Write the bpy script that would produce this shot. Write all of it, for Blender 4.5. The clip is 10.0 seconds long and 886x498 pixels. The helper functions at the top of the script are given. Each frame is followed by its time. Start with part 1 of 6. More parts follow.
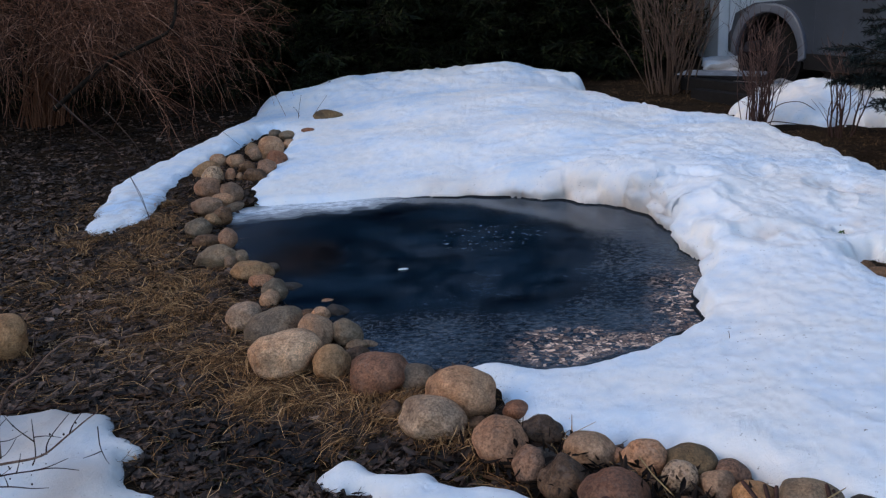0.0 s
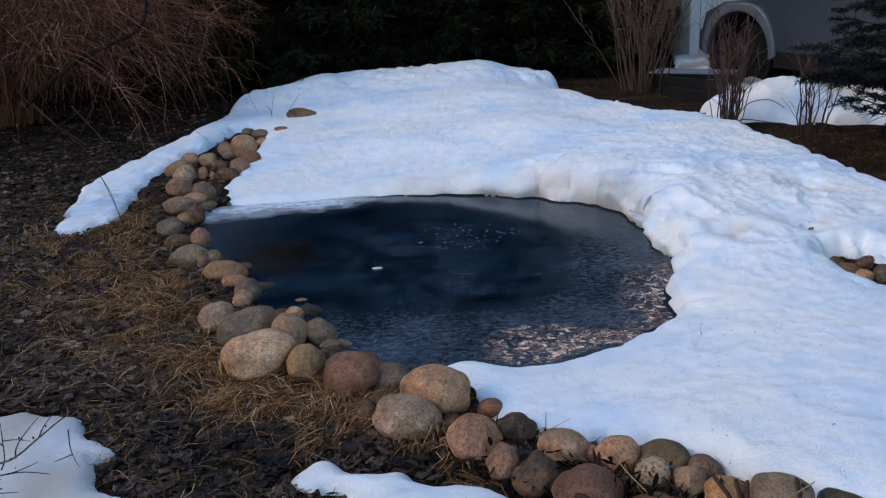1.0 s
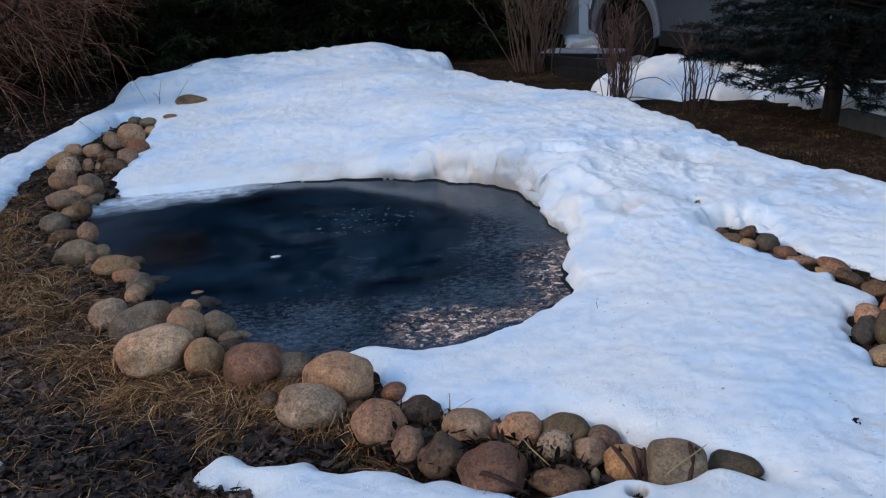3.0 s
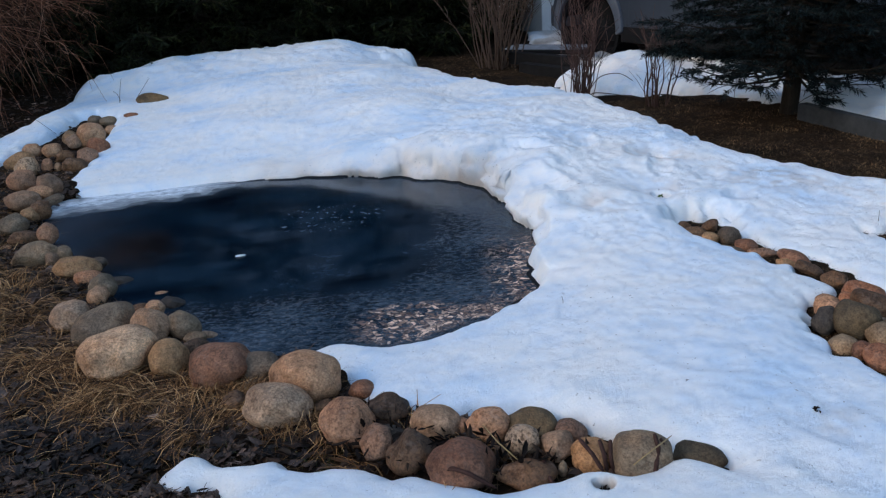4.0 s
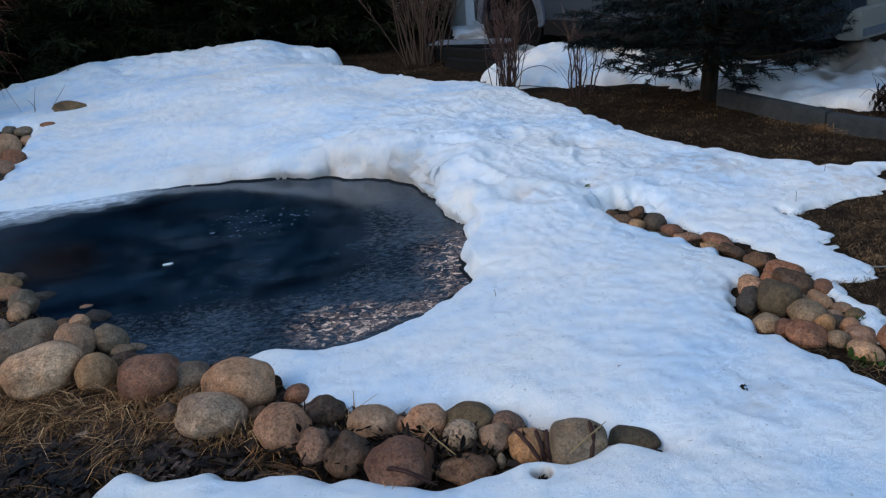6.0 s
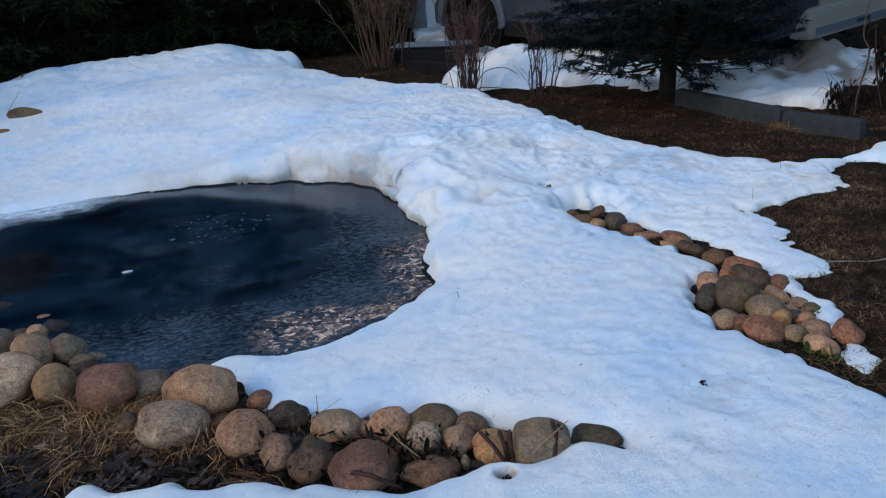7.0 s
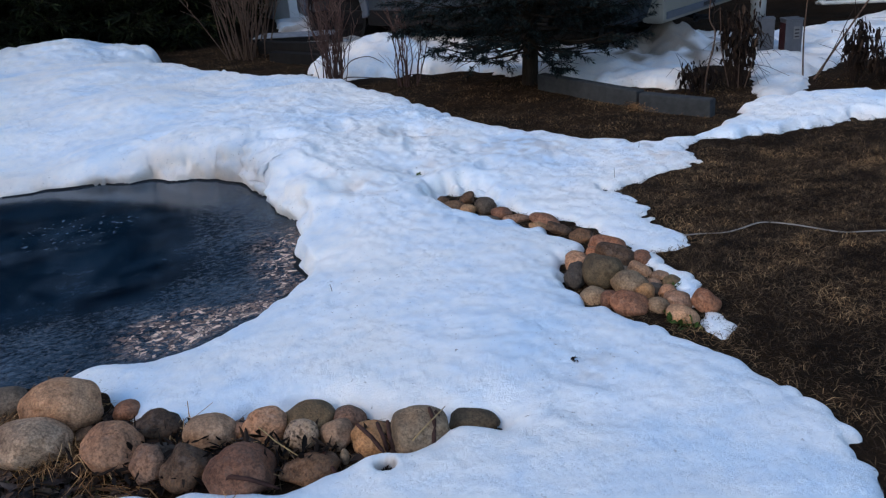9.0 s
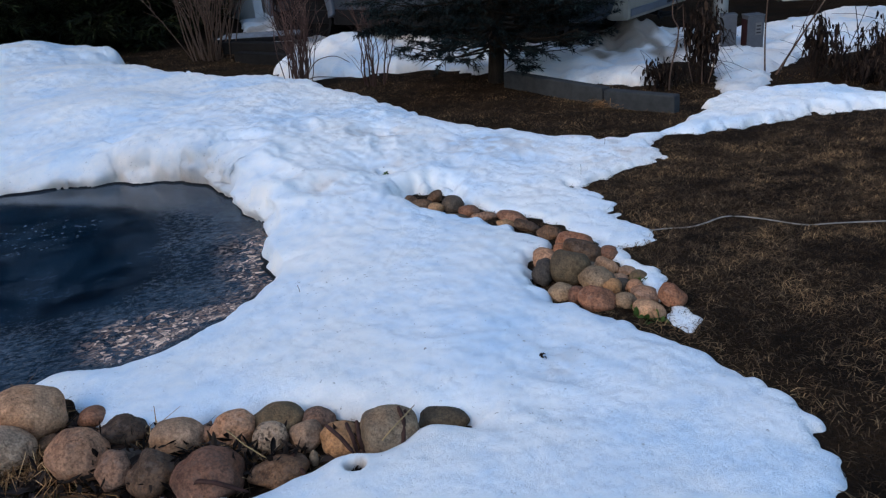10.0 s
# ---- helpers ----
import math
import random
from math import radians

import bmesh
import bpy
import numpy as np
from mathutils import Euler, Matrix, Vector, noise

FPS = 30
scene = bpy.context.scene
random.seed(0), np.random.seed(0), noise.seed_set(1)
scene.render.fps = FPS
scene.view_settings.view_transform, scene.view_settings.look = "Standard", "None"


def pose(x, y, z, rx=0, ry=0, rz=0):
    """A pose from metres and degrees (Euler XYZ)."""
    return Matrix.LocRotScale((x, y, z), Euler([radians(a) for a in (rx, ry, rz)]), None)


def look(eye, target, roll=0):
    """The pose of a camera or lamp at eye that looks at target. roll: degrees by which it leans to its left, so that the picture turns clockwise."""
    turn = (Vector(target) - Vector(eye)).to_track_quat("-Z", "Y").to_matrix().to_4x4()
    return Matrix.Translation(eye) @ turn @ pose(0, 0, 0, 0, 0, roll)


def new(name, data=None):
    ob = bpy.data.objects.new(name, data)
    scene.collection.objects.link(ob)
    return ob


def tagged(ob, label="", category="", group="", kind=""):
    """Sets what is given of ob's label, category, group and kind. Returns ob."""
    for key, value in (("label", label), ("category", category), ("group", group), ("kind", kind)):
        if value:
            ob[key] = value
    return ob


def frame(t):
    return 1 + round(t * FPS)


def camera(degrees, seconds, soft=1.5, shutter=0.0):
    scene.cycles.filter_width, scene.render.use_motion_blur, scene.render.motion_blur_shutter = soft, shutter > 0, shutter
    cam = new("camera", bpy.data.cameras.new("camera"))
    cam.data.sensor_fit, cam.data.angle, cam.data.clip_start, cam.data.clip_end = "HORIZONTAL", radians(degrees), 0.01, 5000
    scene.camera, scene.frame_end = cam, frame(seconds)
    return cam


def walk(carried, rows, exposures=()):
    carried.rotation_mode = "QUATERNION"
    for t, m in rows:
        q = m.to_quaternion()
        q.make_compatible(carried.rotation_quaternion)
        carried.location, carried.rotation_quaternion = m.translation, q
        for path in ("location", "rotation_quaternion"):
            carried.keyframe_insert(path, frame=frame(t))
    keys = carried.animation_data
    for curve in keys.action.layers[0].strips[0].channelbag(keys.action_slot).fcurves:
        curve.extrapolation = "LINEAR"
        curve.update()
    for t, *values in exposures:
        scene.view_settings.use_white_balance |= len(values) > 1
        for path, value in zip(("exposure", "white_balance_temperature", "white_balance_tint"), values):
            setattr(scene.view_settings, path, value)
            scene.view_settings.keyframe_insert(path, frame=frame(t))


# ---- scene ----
cam = camera(54.18, 10.0, soft=1.25)
walk(cam, [
    (0.0, look((0.000, 0.000, 1.600), (0.0000, 3.8042, 0.3639), -3.50)),
    (0.5, look((-0.001, -0.000, 1.606), (0.0368, 3.8021, 0.3637), -3.41)),
    (1.0, look((0.006, 0.000, 1.603), (0.1195, 3.7977, 0.3516), -3.29)),
    (1.5, look((0.014, 0.008, 1.603), (0.2458, 3.7842, 0.3048), -3.34)),
    (2.0, look((0.015, 0.012, 1.601), (0.3325, 3.7747, 0.2821), -3.29)),
    (2.5, look((0.023, 0.010, 1.605), (0.4483, 3.7533, 0.2604), -3.43)),
    (3.0, look((0.024, 0.007, 1.604), (0.5754, 3.7311, 0.2535), -3.34)),
    (4.5, look((0.029, 0.003, 1.604), (0.7982, 3.6743, 0.2155), -3.39)),
    (5.0, look((0.037, 0.006, 1.605), (0.8948, 3.6521, 0.2024), -3.67)),
    (5.5, look((0.043, 0.007, 1.604), (0.9740, 3.6337, 0.1964), -4.09)),
    (7.0, look((0.064, -0.003, 1.605), (1.1987, 3.5646, 0.1968), -4.51)),
    (7.5, look((0.076, -0.003, 1.597), (1.3521, 3.5024, 0.1547), -4.54)),
    (8.0, look((0.093, 0.001, 1.596), (1.5212, 3.4317, 0.1170), -4.66)),
    (8.5, look((0.097, 0.003, 1.597), (1.6396, 3.3788, 0.1065), -4.52)),
    (9.0, look((0.098, 0.003, 1.596), (1.7352, 3.3336, 0.1033), -4.47)),
    (9.5, look((0.101, 0.003, 1.594), (1.8017, 3.2970, 0.0916), -4.50)),
    (10.0, look((0.110, -0.002, 1.593), (1.8631, 3.2619, 0.0863), -4.64)),
], exposures=[(0.0, 1.75, 6720, 10), (2.0, 1.78, 6600, 7), (3.0, 1.80, 6600, 7), (5.5, 1.71, 6350, 3), (7.0, 1.69, 6250, 3), (8.5, 1.75, 6400, 8), (10.0, 1.75, 6300, 6)])

# ---- light: evening sky and a low, hazy sun off to one side ----
SUN_AZ, SUN_EL = 262.0, 24.0            # compass of the glow (from +y to +x), height, degrees
world = bpy.data.worlds.new("sky")
scene.world = world
world.use_nodes = True
wn = world.node_tree.nodes
sky = wn.new("ShaderNodeTexSky")
sky.sky_type, sky.sun_disc = "NISHITA", False
sky.sun_elevation, sky.sun_rotation = radians(SUN_EL), radians(SUN_AZ)
wn["Background"].inputs["Strength"].default_value = 0.12
world.node_tree.links.new(sky.outputs[0], wn["Background"].inputs["Color"])
sun = new("sun", bpy.data.lights.new("sun", "SUN"))
sun.data.energy, sun.data.angle, sun.data.color = 0.40, radians(40), (1.0, 0.76, 0.56)
sd = Vector((math.sin(radians(SUN_AZ)) * math.cos(radians(SUN_EL)), math.cos(radians(SUN_AZ)) * math.cos(radians(SUN_EL)), math.sin(radians(SUN_EL))))
sun.matrix_world = look(sd * 50, (0, 0, 0))


# ---- materials ----
class Mat:
    """A small builder for node materials."""

    def __init__(self, name, rough=0.8, metal=0.0):
        self.m = bpy.data.materials.new(name)
        self.m.use_nodes = True
        self.t = self.m.node_tree
        self.b = self.t.nodes["Principled BSDF"]
        self.set("Roughness", rough)
        self.set("Metallic", metal)
        self.co = None

    def dull(self, v=0.12):
        self.set("Specular IOR Level", v)
        return self

    def set(self, key, v):
        self.b.inputs[key].default_value = v

    def node(self, kind, **kw):
        n = self.t.nodes.new(kind)
        for k, v in kw.items():
            if k == "operation":
                n.operation = v
            elif k == "data_type":
                n.data_type = v
            elif k == "feature":
                n.feature = v
            elif k == "attribute_name":
                n.attribute_name = v
            else:
                n.inputs[k.replace("_", " ")].default_value = v
        return n

    def link(self, a, b):
        self.t.links.new(a, b)

    def coord(self, stretch=(1, 1, 1), turn=0.0):
        tc = self.node("ShaderNodeTexCoord")
        mp = self.node("ShaderNodeMapping")
        mp.inputs["Scale"].default_value = stretch
        mp.inputs["Rotation"].default_value = (0, 0, radians(turn))
        self.link(tc.outputs["Object"], mp.inputs["Vector"])
        return mp.outputs[0]

    def noise(self, scale, detail=4.0, rough=0.55, stretch=(1, 1, 1), turn=0.0):
        n = self.node("ShaderNodeTexNoise", Scale=scale, Detail=detail, Roughness=rough)
        self.link(self.coord(stretch, turn), n.inputs["Vector"])
        return n.outputs["Fac"]

    def cells(self, scale, feature="F1", stretch=(1, 1, 1)):
        n = self.node("ShaderNodeTexVoronoi", Scale=scale)
        n.feature = feature
        self.link(self.coord(stretch), n.inputs["Vector"])
        return n

    def ramp(self, fac, stops):
        r = self.node("ShaderNodeValToRGB")
        e = r.color_ramp.elements
        while len(e) < len(stops):
            e.new(0.5)
        for el, (p, c) in zip(e, stops):
            el.position, el.color = p, (*c, 1) if len(c) == 3 else c
        self.link(fac, r.inputs[0])
        return r.outputs[0]

    def mix(self, fac, a, b, blend="MIX"):
        n = self.node("ShaderNodeMix", data_type="RGBA")
        n.blend_type = blend
        for sock, v in ((n.inputs[0], fac), (n.inputs[6], a), (n.inputs[7], b)):
            if isinstance(v, (float, int)):
                sock.default_value = v
            elif isinstance(v, tuple):
                sock.default_value = (*v, 1)
            else:
                self.link(v, sock)
        return n.outputs[2]

    def math(self, op, a, b=0.0):
        n = self.node("ShaderNodeMath", operation=op)
        for sock, v in ((n.inputs[0], a), (n.inputs[1], b)):
            if isinstance(v, (float, int)):
                sock.default_value = v
            else:
                self.link(v, sock)
        return n.outputs[0]

    def random(self):
        return self.node("ShaderNodeObjectInfo").outputs["Random"]

    def island(self):
        return self.node("ShaderNodeNewGeometry").outputs["Random Per Island"]

    def attr(self, name):
        return self.node("ShaderNodeAttribute", attribute_name=name).outputs["Fac"]

    def color(self, sock):
        if isinstance(sock, tuple):
            self.set("Base Color", (*sock, 1))
        else:
            self.link(sock, self.b.inputs["Base Color"])
        return self

    def rough(self, sock):
        self.link(sock, self.b.inputs["Roughness"])
        return self

    def bump(self, height, strength=0.5, distance=0.01):
        n = self.node("ShaderNodeBump", Strength=strength, Distance=distance)
        last = self.b.inputs["Normal"]
        if last.is_linked:
            self.link(last.links[0].from_socket, n.inputs["Normal"])
        self.link(height, n.inputs["Height"])
        self.link(n.outputs[0], last)
        return self


def snow_material():
    m = Mat("old_snow", 0.55)
    wet = m.ramp(m.noise(1.5, 5, 0.62), [(0.34, (0.66, 0.79, 0.93)), (0.47, (0.85, 0.89, 0.94)), (0.58, (0.93, 0.92, 0.91)), (0.70, (0.95, 0.915, 0.885))])
    small = m.ramp(m.noise(9.0, 5, 0.65), [(0.32, (0.86, 0.91, 0.96)), (0.55, (1.0, 1.0, 1.0)), (0.72, (1.0, 0.985, 0.97))])
    col = m.mix(0.8, wet, small, "MULTIPLY")
    specks = m.ramp(m.noise(48, 3, 0.7), [(0.30, (0.26, 0.20, 0.16)), (0.34, (1, 1, 1))])
    where = m.ramp(m.noise(2.4, 4, 0.6), [(0.42, (0.10, 0.10, 0.10)), (0.66, (0.95, 0.95, 0.95))])
    col = m.mix(where, col, m.mix(1.0, col, specks, "MULTIPLY"))
    # snow dirt, with painted shade carried in the same mask
    grime = m.ramp(m.attr("grime"), [(0.0, (1, 1, 1)), (0.4, (0.80, 0.73, 0.68)), (0.7, (0.55, 0.47, 0.41)), (1.0, (0.26, 0.195, 0.145))])
    m.color(m.mix(1.0, col, grime, "MULTIPLY"))
    m.bump(m.noise(14, 6, 0.70), 0.55, 0.012).bump(m.noise(60, 6, 0.75), 0.9, 0.008).bump(m.noise(230, 3, 0.7), 1.0, 0.004)
    return m.m


def ice_material():
    m = Mat("pond_ice", 0.12)
    m.set("IOR", 1.31)
    m.set("Specular IOR Level", 0.30)
    milk, slush, crust, brown = m.attr("milk"), m.attr("slush"), m.attr("crust"), m.attr("brown")

    def needles(scale, turn, width):
        n = m.noise(scale, 2.5, 0.55, (1.0, 4.2, 1), turn)
        return m.ramp(n, [(0.5 - width, (0, 0, 0)), (0.5 - width * 0.3, (1, 1, 1)), (0.5 + width * 0.3, (1, 1, 1)), (0.5 + width, (0, 0, 0))])

    lines = m.math("MAXIMUM", m.math("MAXIMUM", needles(12, 22, 0.020), needles(13, -38, 0.020)), needles(10, 66, 0.018))
    swirl = m.noise(1.9, 5, 0.6, (1.0, 1.6, 1))
    deep = m.ramp(swirl, [(0.34, (0.0014, 0.0034, 0.0072)), (0.50, (0.0036, 0.0110, 0.0205)), (0.70, (0.0110, 0.0260, 0.0440))])
    peat = m.ramp(m.noise(5, 4, 0.6), [(0.35, (0.0025, 0.0014, 0.0012)), (0.7, (0.020, 0.0105, 0.0070))])
    col = m.mix(brown, deep, peat)
    cloudy = m.ramp(m.noise(7, 6, 0.7, (1, 1.7, 1)), [(0.30, (0.024, 0.036, 0.050)), (0.72, (0.080, 0.104, 0.134))])
    col = m.mix(milk, col, cloudy)
    haze = m.math("MULTIPLY", m.ramp(m.noise(3.2, 6, 0.7), [(0.46, (0, 0, 0)), (0.74, (1, 1, 1))]), 0.55)
    col = m.mix(m.math("MULTIPLY", haze, m.attr("haze")), col, (0.060, 0.085, 0.115))
    spots = m.ramp(m.noise(26, 2, 0.5), [(0.62, (0, 0, 0)), (0.74, (1, 1, 1))])
    col = m.mix(m.math("MULTIPLY", m.math("MULTIPLY", spots, m.attr("spots")), 0.7), col, (0.22, 0.27, 0.32))
    frosted = m.ramp(m.noise(12, 6, 0.75, (1, 2.0, 1)), [(0.38, (0.004, 0.009, 0.016)), (0.60, (0.044, 0.072, 0.104))])
    col = m.mix(m.math("MULTIPLY", crust, 0.6), col, frosted)
    grain = m.ramp(m.noise(27, 5, 0.74, (1.0, 1.35, 1), 20), [(0.525, (0, 0, 0)), (0.585, (1, 1, 1))])
    light = m.math("MULTIPLY", m.math("MAXIMUM", m.math("MULTIPLY", lines, 0.5), m.math("MULTIPLY", grain, 0.75)), crust)
    col = m.mix(light, col, (0.088, 0.120, 0.160))
    warp = m.node("ShaderNodeTexNoise", Scale=9.0, Detail=3.0, Roughness=0.6)
    m.link(m.coord(), warp.inputs["Vector"])
    spread = m.node("ShaderNodeVectorMath", operation="SCALE")
    m.link(warp.outputs["Color"], spread.inputs[0])
    spread.inputs["Scale"].default_value = 0.16
    bentco = m.node("ShaderNodeVectorMath", operation="ADD")
    m.link(m.coord((1, 1.15, 1), 25), bentco.inputs[0])
    m.link(spread.outputs[0], bentco.inputs[1])

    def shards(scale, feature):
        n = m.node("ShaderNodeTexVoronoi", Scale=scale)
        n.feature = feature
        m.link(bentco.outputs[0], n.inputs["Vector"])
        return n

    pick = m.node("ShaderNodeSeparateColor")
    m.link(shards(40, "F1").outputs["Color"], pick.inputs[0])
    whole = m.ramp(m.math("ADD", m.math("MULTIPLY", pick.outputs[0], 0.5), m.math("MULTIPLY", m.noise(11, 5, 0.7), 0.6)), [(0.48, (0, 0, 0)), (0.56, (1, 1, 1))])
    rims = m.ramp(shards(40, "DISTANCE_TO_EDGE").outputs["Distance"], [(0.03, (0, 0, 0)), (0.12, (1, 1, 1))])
    # Warm tan of a mirrored evening glow, painted onto the ice plates.
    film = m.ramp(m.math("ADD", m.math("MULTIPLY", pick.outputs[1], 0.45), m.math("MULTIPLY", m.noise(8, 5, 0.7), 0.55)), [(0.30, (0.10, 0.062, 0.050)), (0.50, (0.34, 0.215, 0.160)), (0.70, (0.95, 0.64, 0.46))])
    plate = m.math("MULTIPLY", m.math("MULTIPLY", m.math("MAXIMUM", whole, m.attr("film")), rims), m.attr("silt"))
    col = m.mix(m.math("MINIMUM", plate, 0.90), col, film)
    wet_snow = m.ramp(m.noise(14, 6, 0.7, (1, 1.6, 1)), [(0.30, (0.15, 0.19, 0.23)), (0.62, (0.78, 0.82, 0.87))])
    m.color(m.mix(slush, col, wet_snow))
    m.rough(m.math("ADD", 0.10, m.math("MINIMUM", m.math("ADD", m.math("ADD", m.math("MULTIPLY", milk, 0.08), m.math("MULTIPLY", slush, 0.5)), m.math("MULTIPLY", crust, 0.05)), 0.6)))
    m.bump(m.math("MULTIPLY", m.noise(20, 2.5, 0.5, (1.0, 2.8, 1)), m.math("ADD", 0.01, crust)), 0.7, 0.0060)
    m.bump(m.math("MULTIPLY", grain, m.math("ADD", 0.02, crust)), 0.6, 0.0030)
    m.bump(m.math("MULTIPLY", m.noise(30, 5, 0.7), slush), 0.8, 0.006)
    plates = m.cells(26, "F1", (1.0, 2.4, 1)).outputs["Color"]
    tilt = m.node("ShaderNodeVectorMath", operation="SUBTRACT")
    m.link(plates, tilt.inputs[0])
    tilt.inputs[1].default_value = (0.5, 0.5, 0.5)
    scaled = m.node("ShaderNodeVectorMath", operation="SCALE")
    m.link(tilt.outputs[0], scaled.inputs[0])
    m.link(m.math("MULTIPLY", crust, 0.07), scaled.inputs["Scale"])
    bumped = m.b.inputs["Normal"].links[0].from_socket
    total = m.node("ShaderNodeVectorMath", operation="ADD")
    m.link(bumped, total.inputs[0])
    m.link(scaled.outputs[0], total.inputs[1])
    unit = m.node("ShaderNodeVectorMath", operation="NORMALIZE")
    m.link(total.outputs[0], unit.inputs[0])
    m.link(unit.outputs[0], m.b.inputs["Normal"])
    return m.m


def stone_material(name, a, b, spot=0.0):
    m = Mat("stone_" + name, 0.75).dull(0.25)
    base = m.mix(m.ramp(m.noise(6, 5, 0.6), [(0.36, (0, 0, 0)), (0.64, (1, 1, 1))]), (a[0] * 0.95, a[1] * 0.90, a[2] * 0.84), (b[0] * 1.42, b[1] * 1.36, b[2] * 1.28))
    grain = m.ramp(m.noise(120, 3, 0.7), [(0.36, (0.50, 0.49, 0.49)), (0.62, (1.22, 1.20, 1.17))])
    col = m.mix(0.8, base, grain, "MULTIPLY")
    if spot:
        fleck = m.ramp(m.noise(62, 3, 0.6), [(0.40, (0.22, 0.20, 0.19)), (0.48, (1, 1, 1))])
        col = m.mix(spot, col, fleck, "MULTIPLY")
        pink = m.ramp(m.noise(34, 4, 0.65), [(0.52, (0, 0, 0)), (0.66, (1, 1, 1))])
        col = m.mix(m.math("MULTIPLY", pink, spot * 0.7), col, (0.44, 0.33, 0.27))
    shift = m.node("ShaderNodeVectorMath", operation="ADD")
    m.link(m.coord(), shift.inputs[0])
    push = m.node("ShaderNodeCombineXYZ")
    m.link(m.math("MULTIPLY", m.random(), 40.0), push.inputs[0])
    m.link(push.outputs[0], shift.inputs[1])
    stain = m.node("ShaderNodeTexNoise", Scale=9.0, Detail=5.0, Roughness=0.6)
    m.link(shift.outputs[0], stain.inputs["Vector"])
    patch = m.ramp(stain.outputs["Fac"], [(0.34, (0.66, 0.68, 0.71)), (0.50, (1.0, 0.99, 0.98)), (0.66, (1.16, 1.02, 0.90))])
    col = m.mix(0.85, col, patch, "MULTIPLY")
    tint = m.ramp(m.random(), [(0.0, (0.58, 0.56, 0.57)), (0.25, (0.80, 0.78, 0.77)), (0.5, (0.96, 0.92, 0.87)), (0.75, (1.06, 0.92, 0.80)), (1.0, (1.22, 1.14, 1.02))])
    col = m.mix(1.0, col, tint, "MULTIPLY")
    soil = m.ramp(m.noise(17, 5, 0.65), [(0.52, (1, 1, 1)), (0.68, (0.30, 0.23, 0.17))])
    m.color(m.mix(0.7, col, soil, "MULTIPLY"))
    m.bump(m.noise(16, 6, 0.66), 0.65, 0.014).bump(m.noise(180, 3, 0.6), 0.45, 0.002)
    crack = m.node("ShaderNodeTexNoise", Scale=7.0, Detail=4.0, Roughness=0.55)
    m.link(shift.outputs[0], crack.inputs["Vector"])
    seam = m.ramp(crack.outputs["Fac"], [(0.485, (1, 1, 1)), (0.497, (0, 0, 0)), (0.509, (1, 1, 1))])
    m.bump(seam, 0.45, 0.005)
    return m.m


def soil_material():
    m = Mat("dark_soil", 0.95).dull(0.08)
    a = m.ramp(m.noise(2.2, 6, 0.6), [(0.3, (0.007, 0.0042, 0.0026)), (0.55, (0.020, 0.0115, 0.006)), (0.75, (0.036, 0.021, 0.010))])
    fine = m.ramp(m.noise(60, 5, 0.7), [(0.3, (0.45, 0.45, 0.45)), (0.7, (1.5, 1.4, 1.3))])
    m.color(m.mix(1.0, a, fine, "MULTIPLY"))
    m.bump(m.noise(28, 6, 0.7), 0.9, 0.03).bump(m.noise(130, 4, 0.7), 0.7, 0.008)
    return m.m


def leaf_material():
    m = Mat("dead_leaf", 0.6).dull(0.2)
    c = m.ramp(m.island(), [(0.0, (0.014, 0.0083, 0.0062)), (0.30, (0.036, 0.0210, 0.0150)), (0.58, (0.076, 0.046, 0.0335)), (0.80, (0.135, 0.087, 0.066)), (0.92, (0.22, 0.150, 0.118)), (0.96, (0.150, 0.064, 0.024)), (1.0, (0.34, 0.25, 0.205))])
    wet = m.ramp(m.noise(1.7, 5, 0.65), [(0.40, (0.20, 0.19, 0.20)), (0.52, (0.75, 0.72, 0.70)), (0.66, (1.2, 1.12, 1.05))])
    m.color(m.mix(0.9, m.mix(1.0, c, wet, "MULTIPLY"), m.ramp(m.noise(45, 3), [(0.3, (0.6, 0.6, 0.6)), (0.7, (1.2, 1.2, 1.2))]), "MULTIPLY"))
    m.rough(m.math("ADD", 0.34, m.math("MULTIPLY", m.noise(3.0, 4), 0.5)))
    return m.m


def blade_material(name, stops, rough=0.75):
    m = Mat(name, rough).dull(0.10)
    c = m.ramp(m.island(), stops)
    m.color(m.mix(0.5, c, m.ramp(m.noise(40, 3), [(0.3, (0.55, 0.55, 0.55)), (0.7, (1.2, 1.2, 1.2))]), "MULTIPLY"))
    return m.m


def bark_material(name, a, b, scale=30):
    m = Mat(name, 0.85).dull(0.1)
    m.color(m.ramp(m.noise(scale, 5, 0.65, (1, 1, 0.25)), [(0.3, a), (0.7, b)]))
    m.bump(m.noise(scale * 2, 4, 0.7, (1, 1, 0.3)), 0.6, 0.006)
    return m.m


def plain_material(name, c, rough=0.5, metal=0.0, vary=0.25, scale=12):
    m = Mat(name, rough, metal)
    if rough > 0.45 and not metal:
        m.dull(0.15)
    lo = tuple(v * (1 - vary) for v in c)
    hi = tuple(min(1.0, v * (1 + vary)) for v in c)
    m.color(m.ramp(m.noise(scale, 5, 0.65), [(0.3, lo), (0.7, hi)]))
    m.rough(m.math("ADD", rough - 0.06, m.math("MULTIPLY", m.noise(scale * 2.5, 4), 0.14)))
    m.bump(m.noise(scale * 6, 3), 0.12, 0.002)
    return m.m


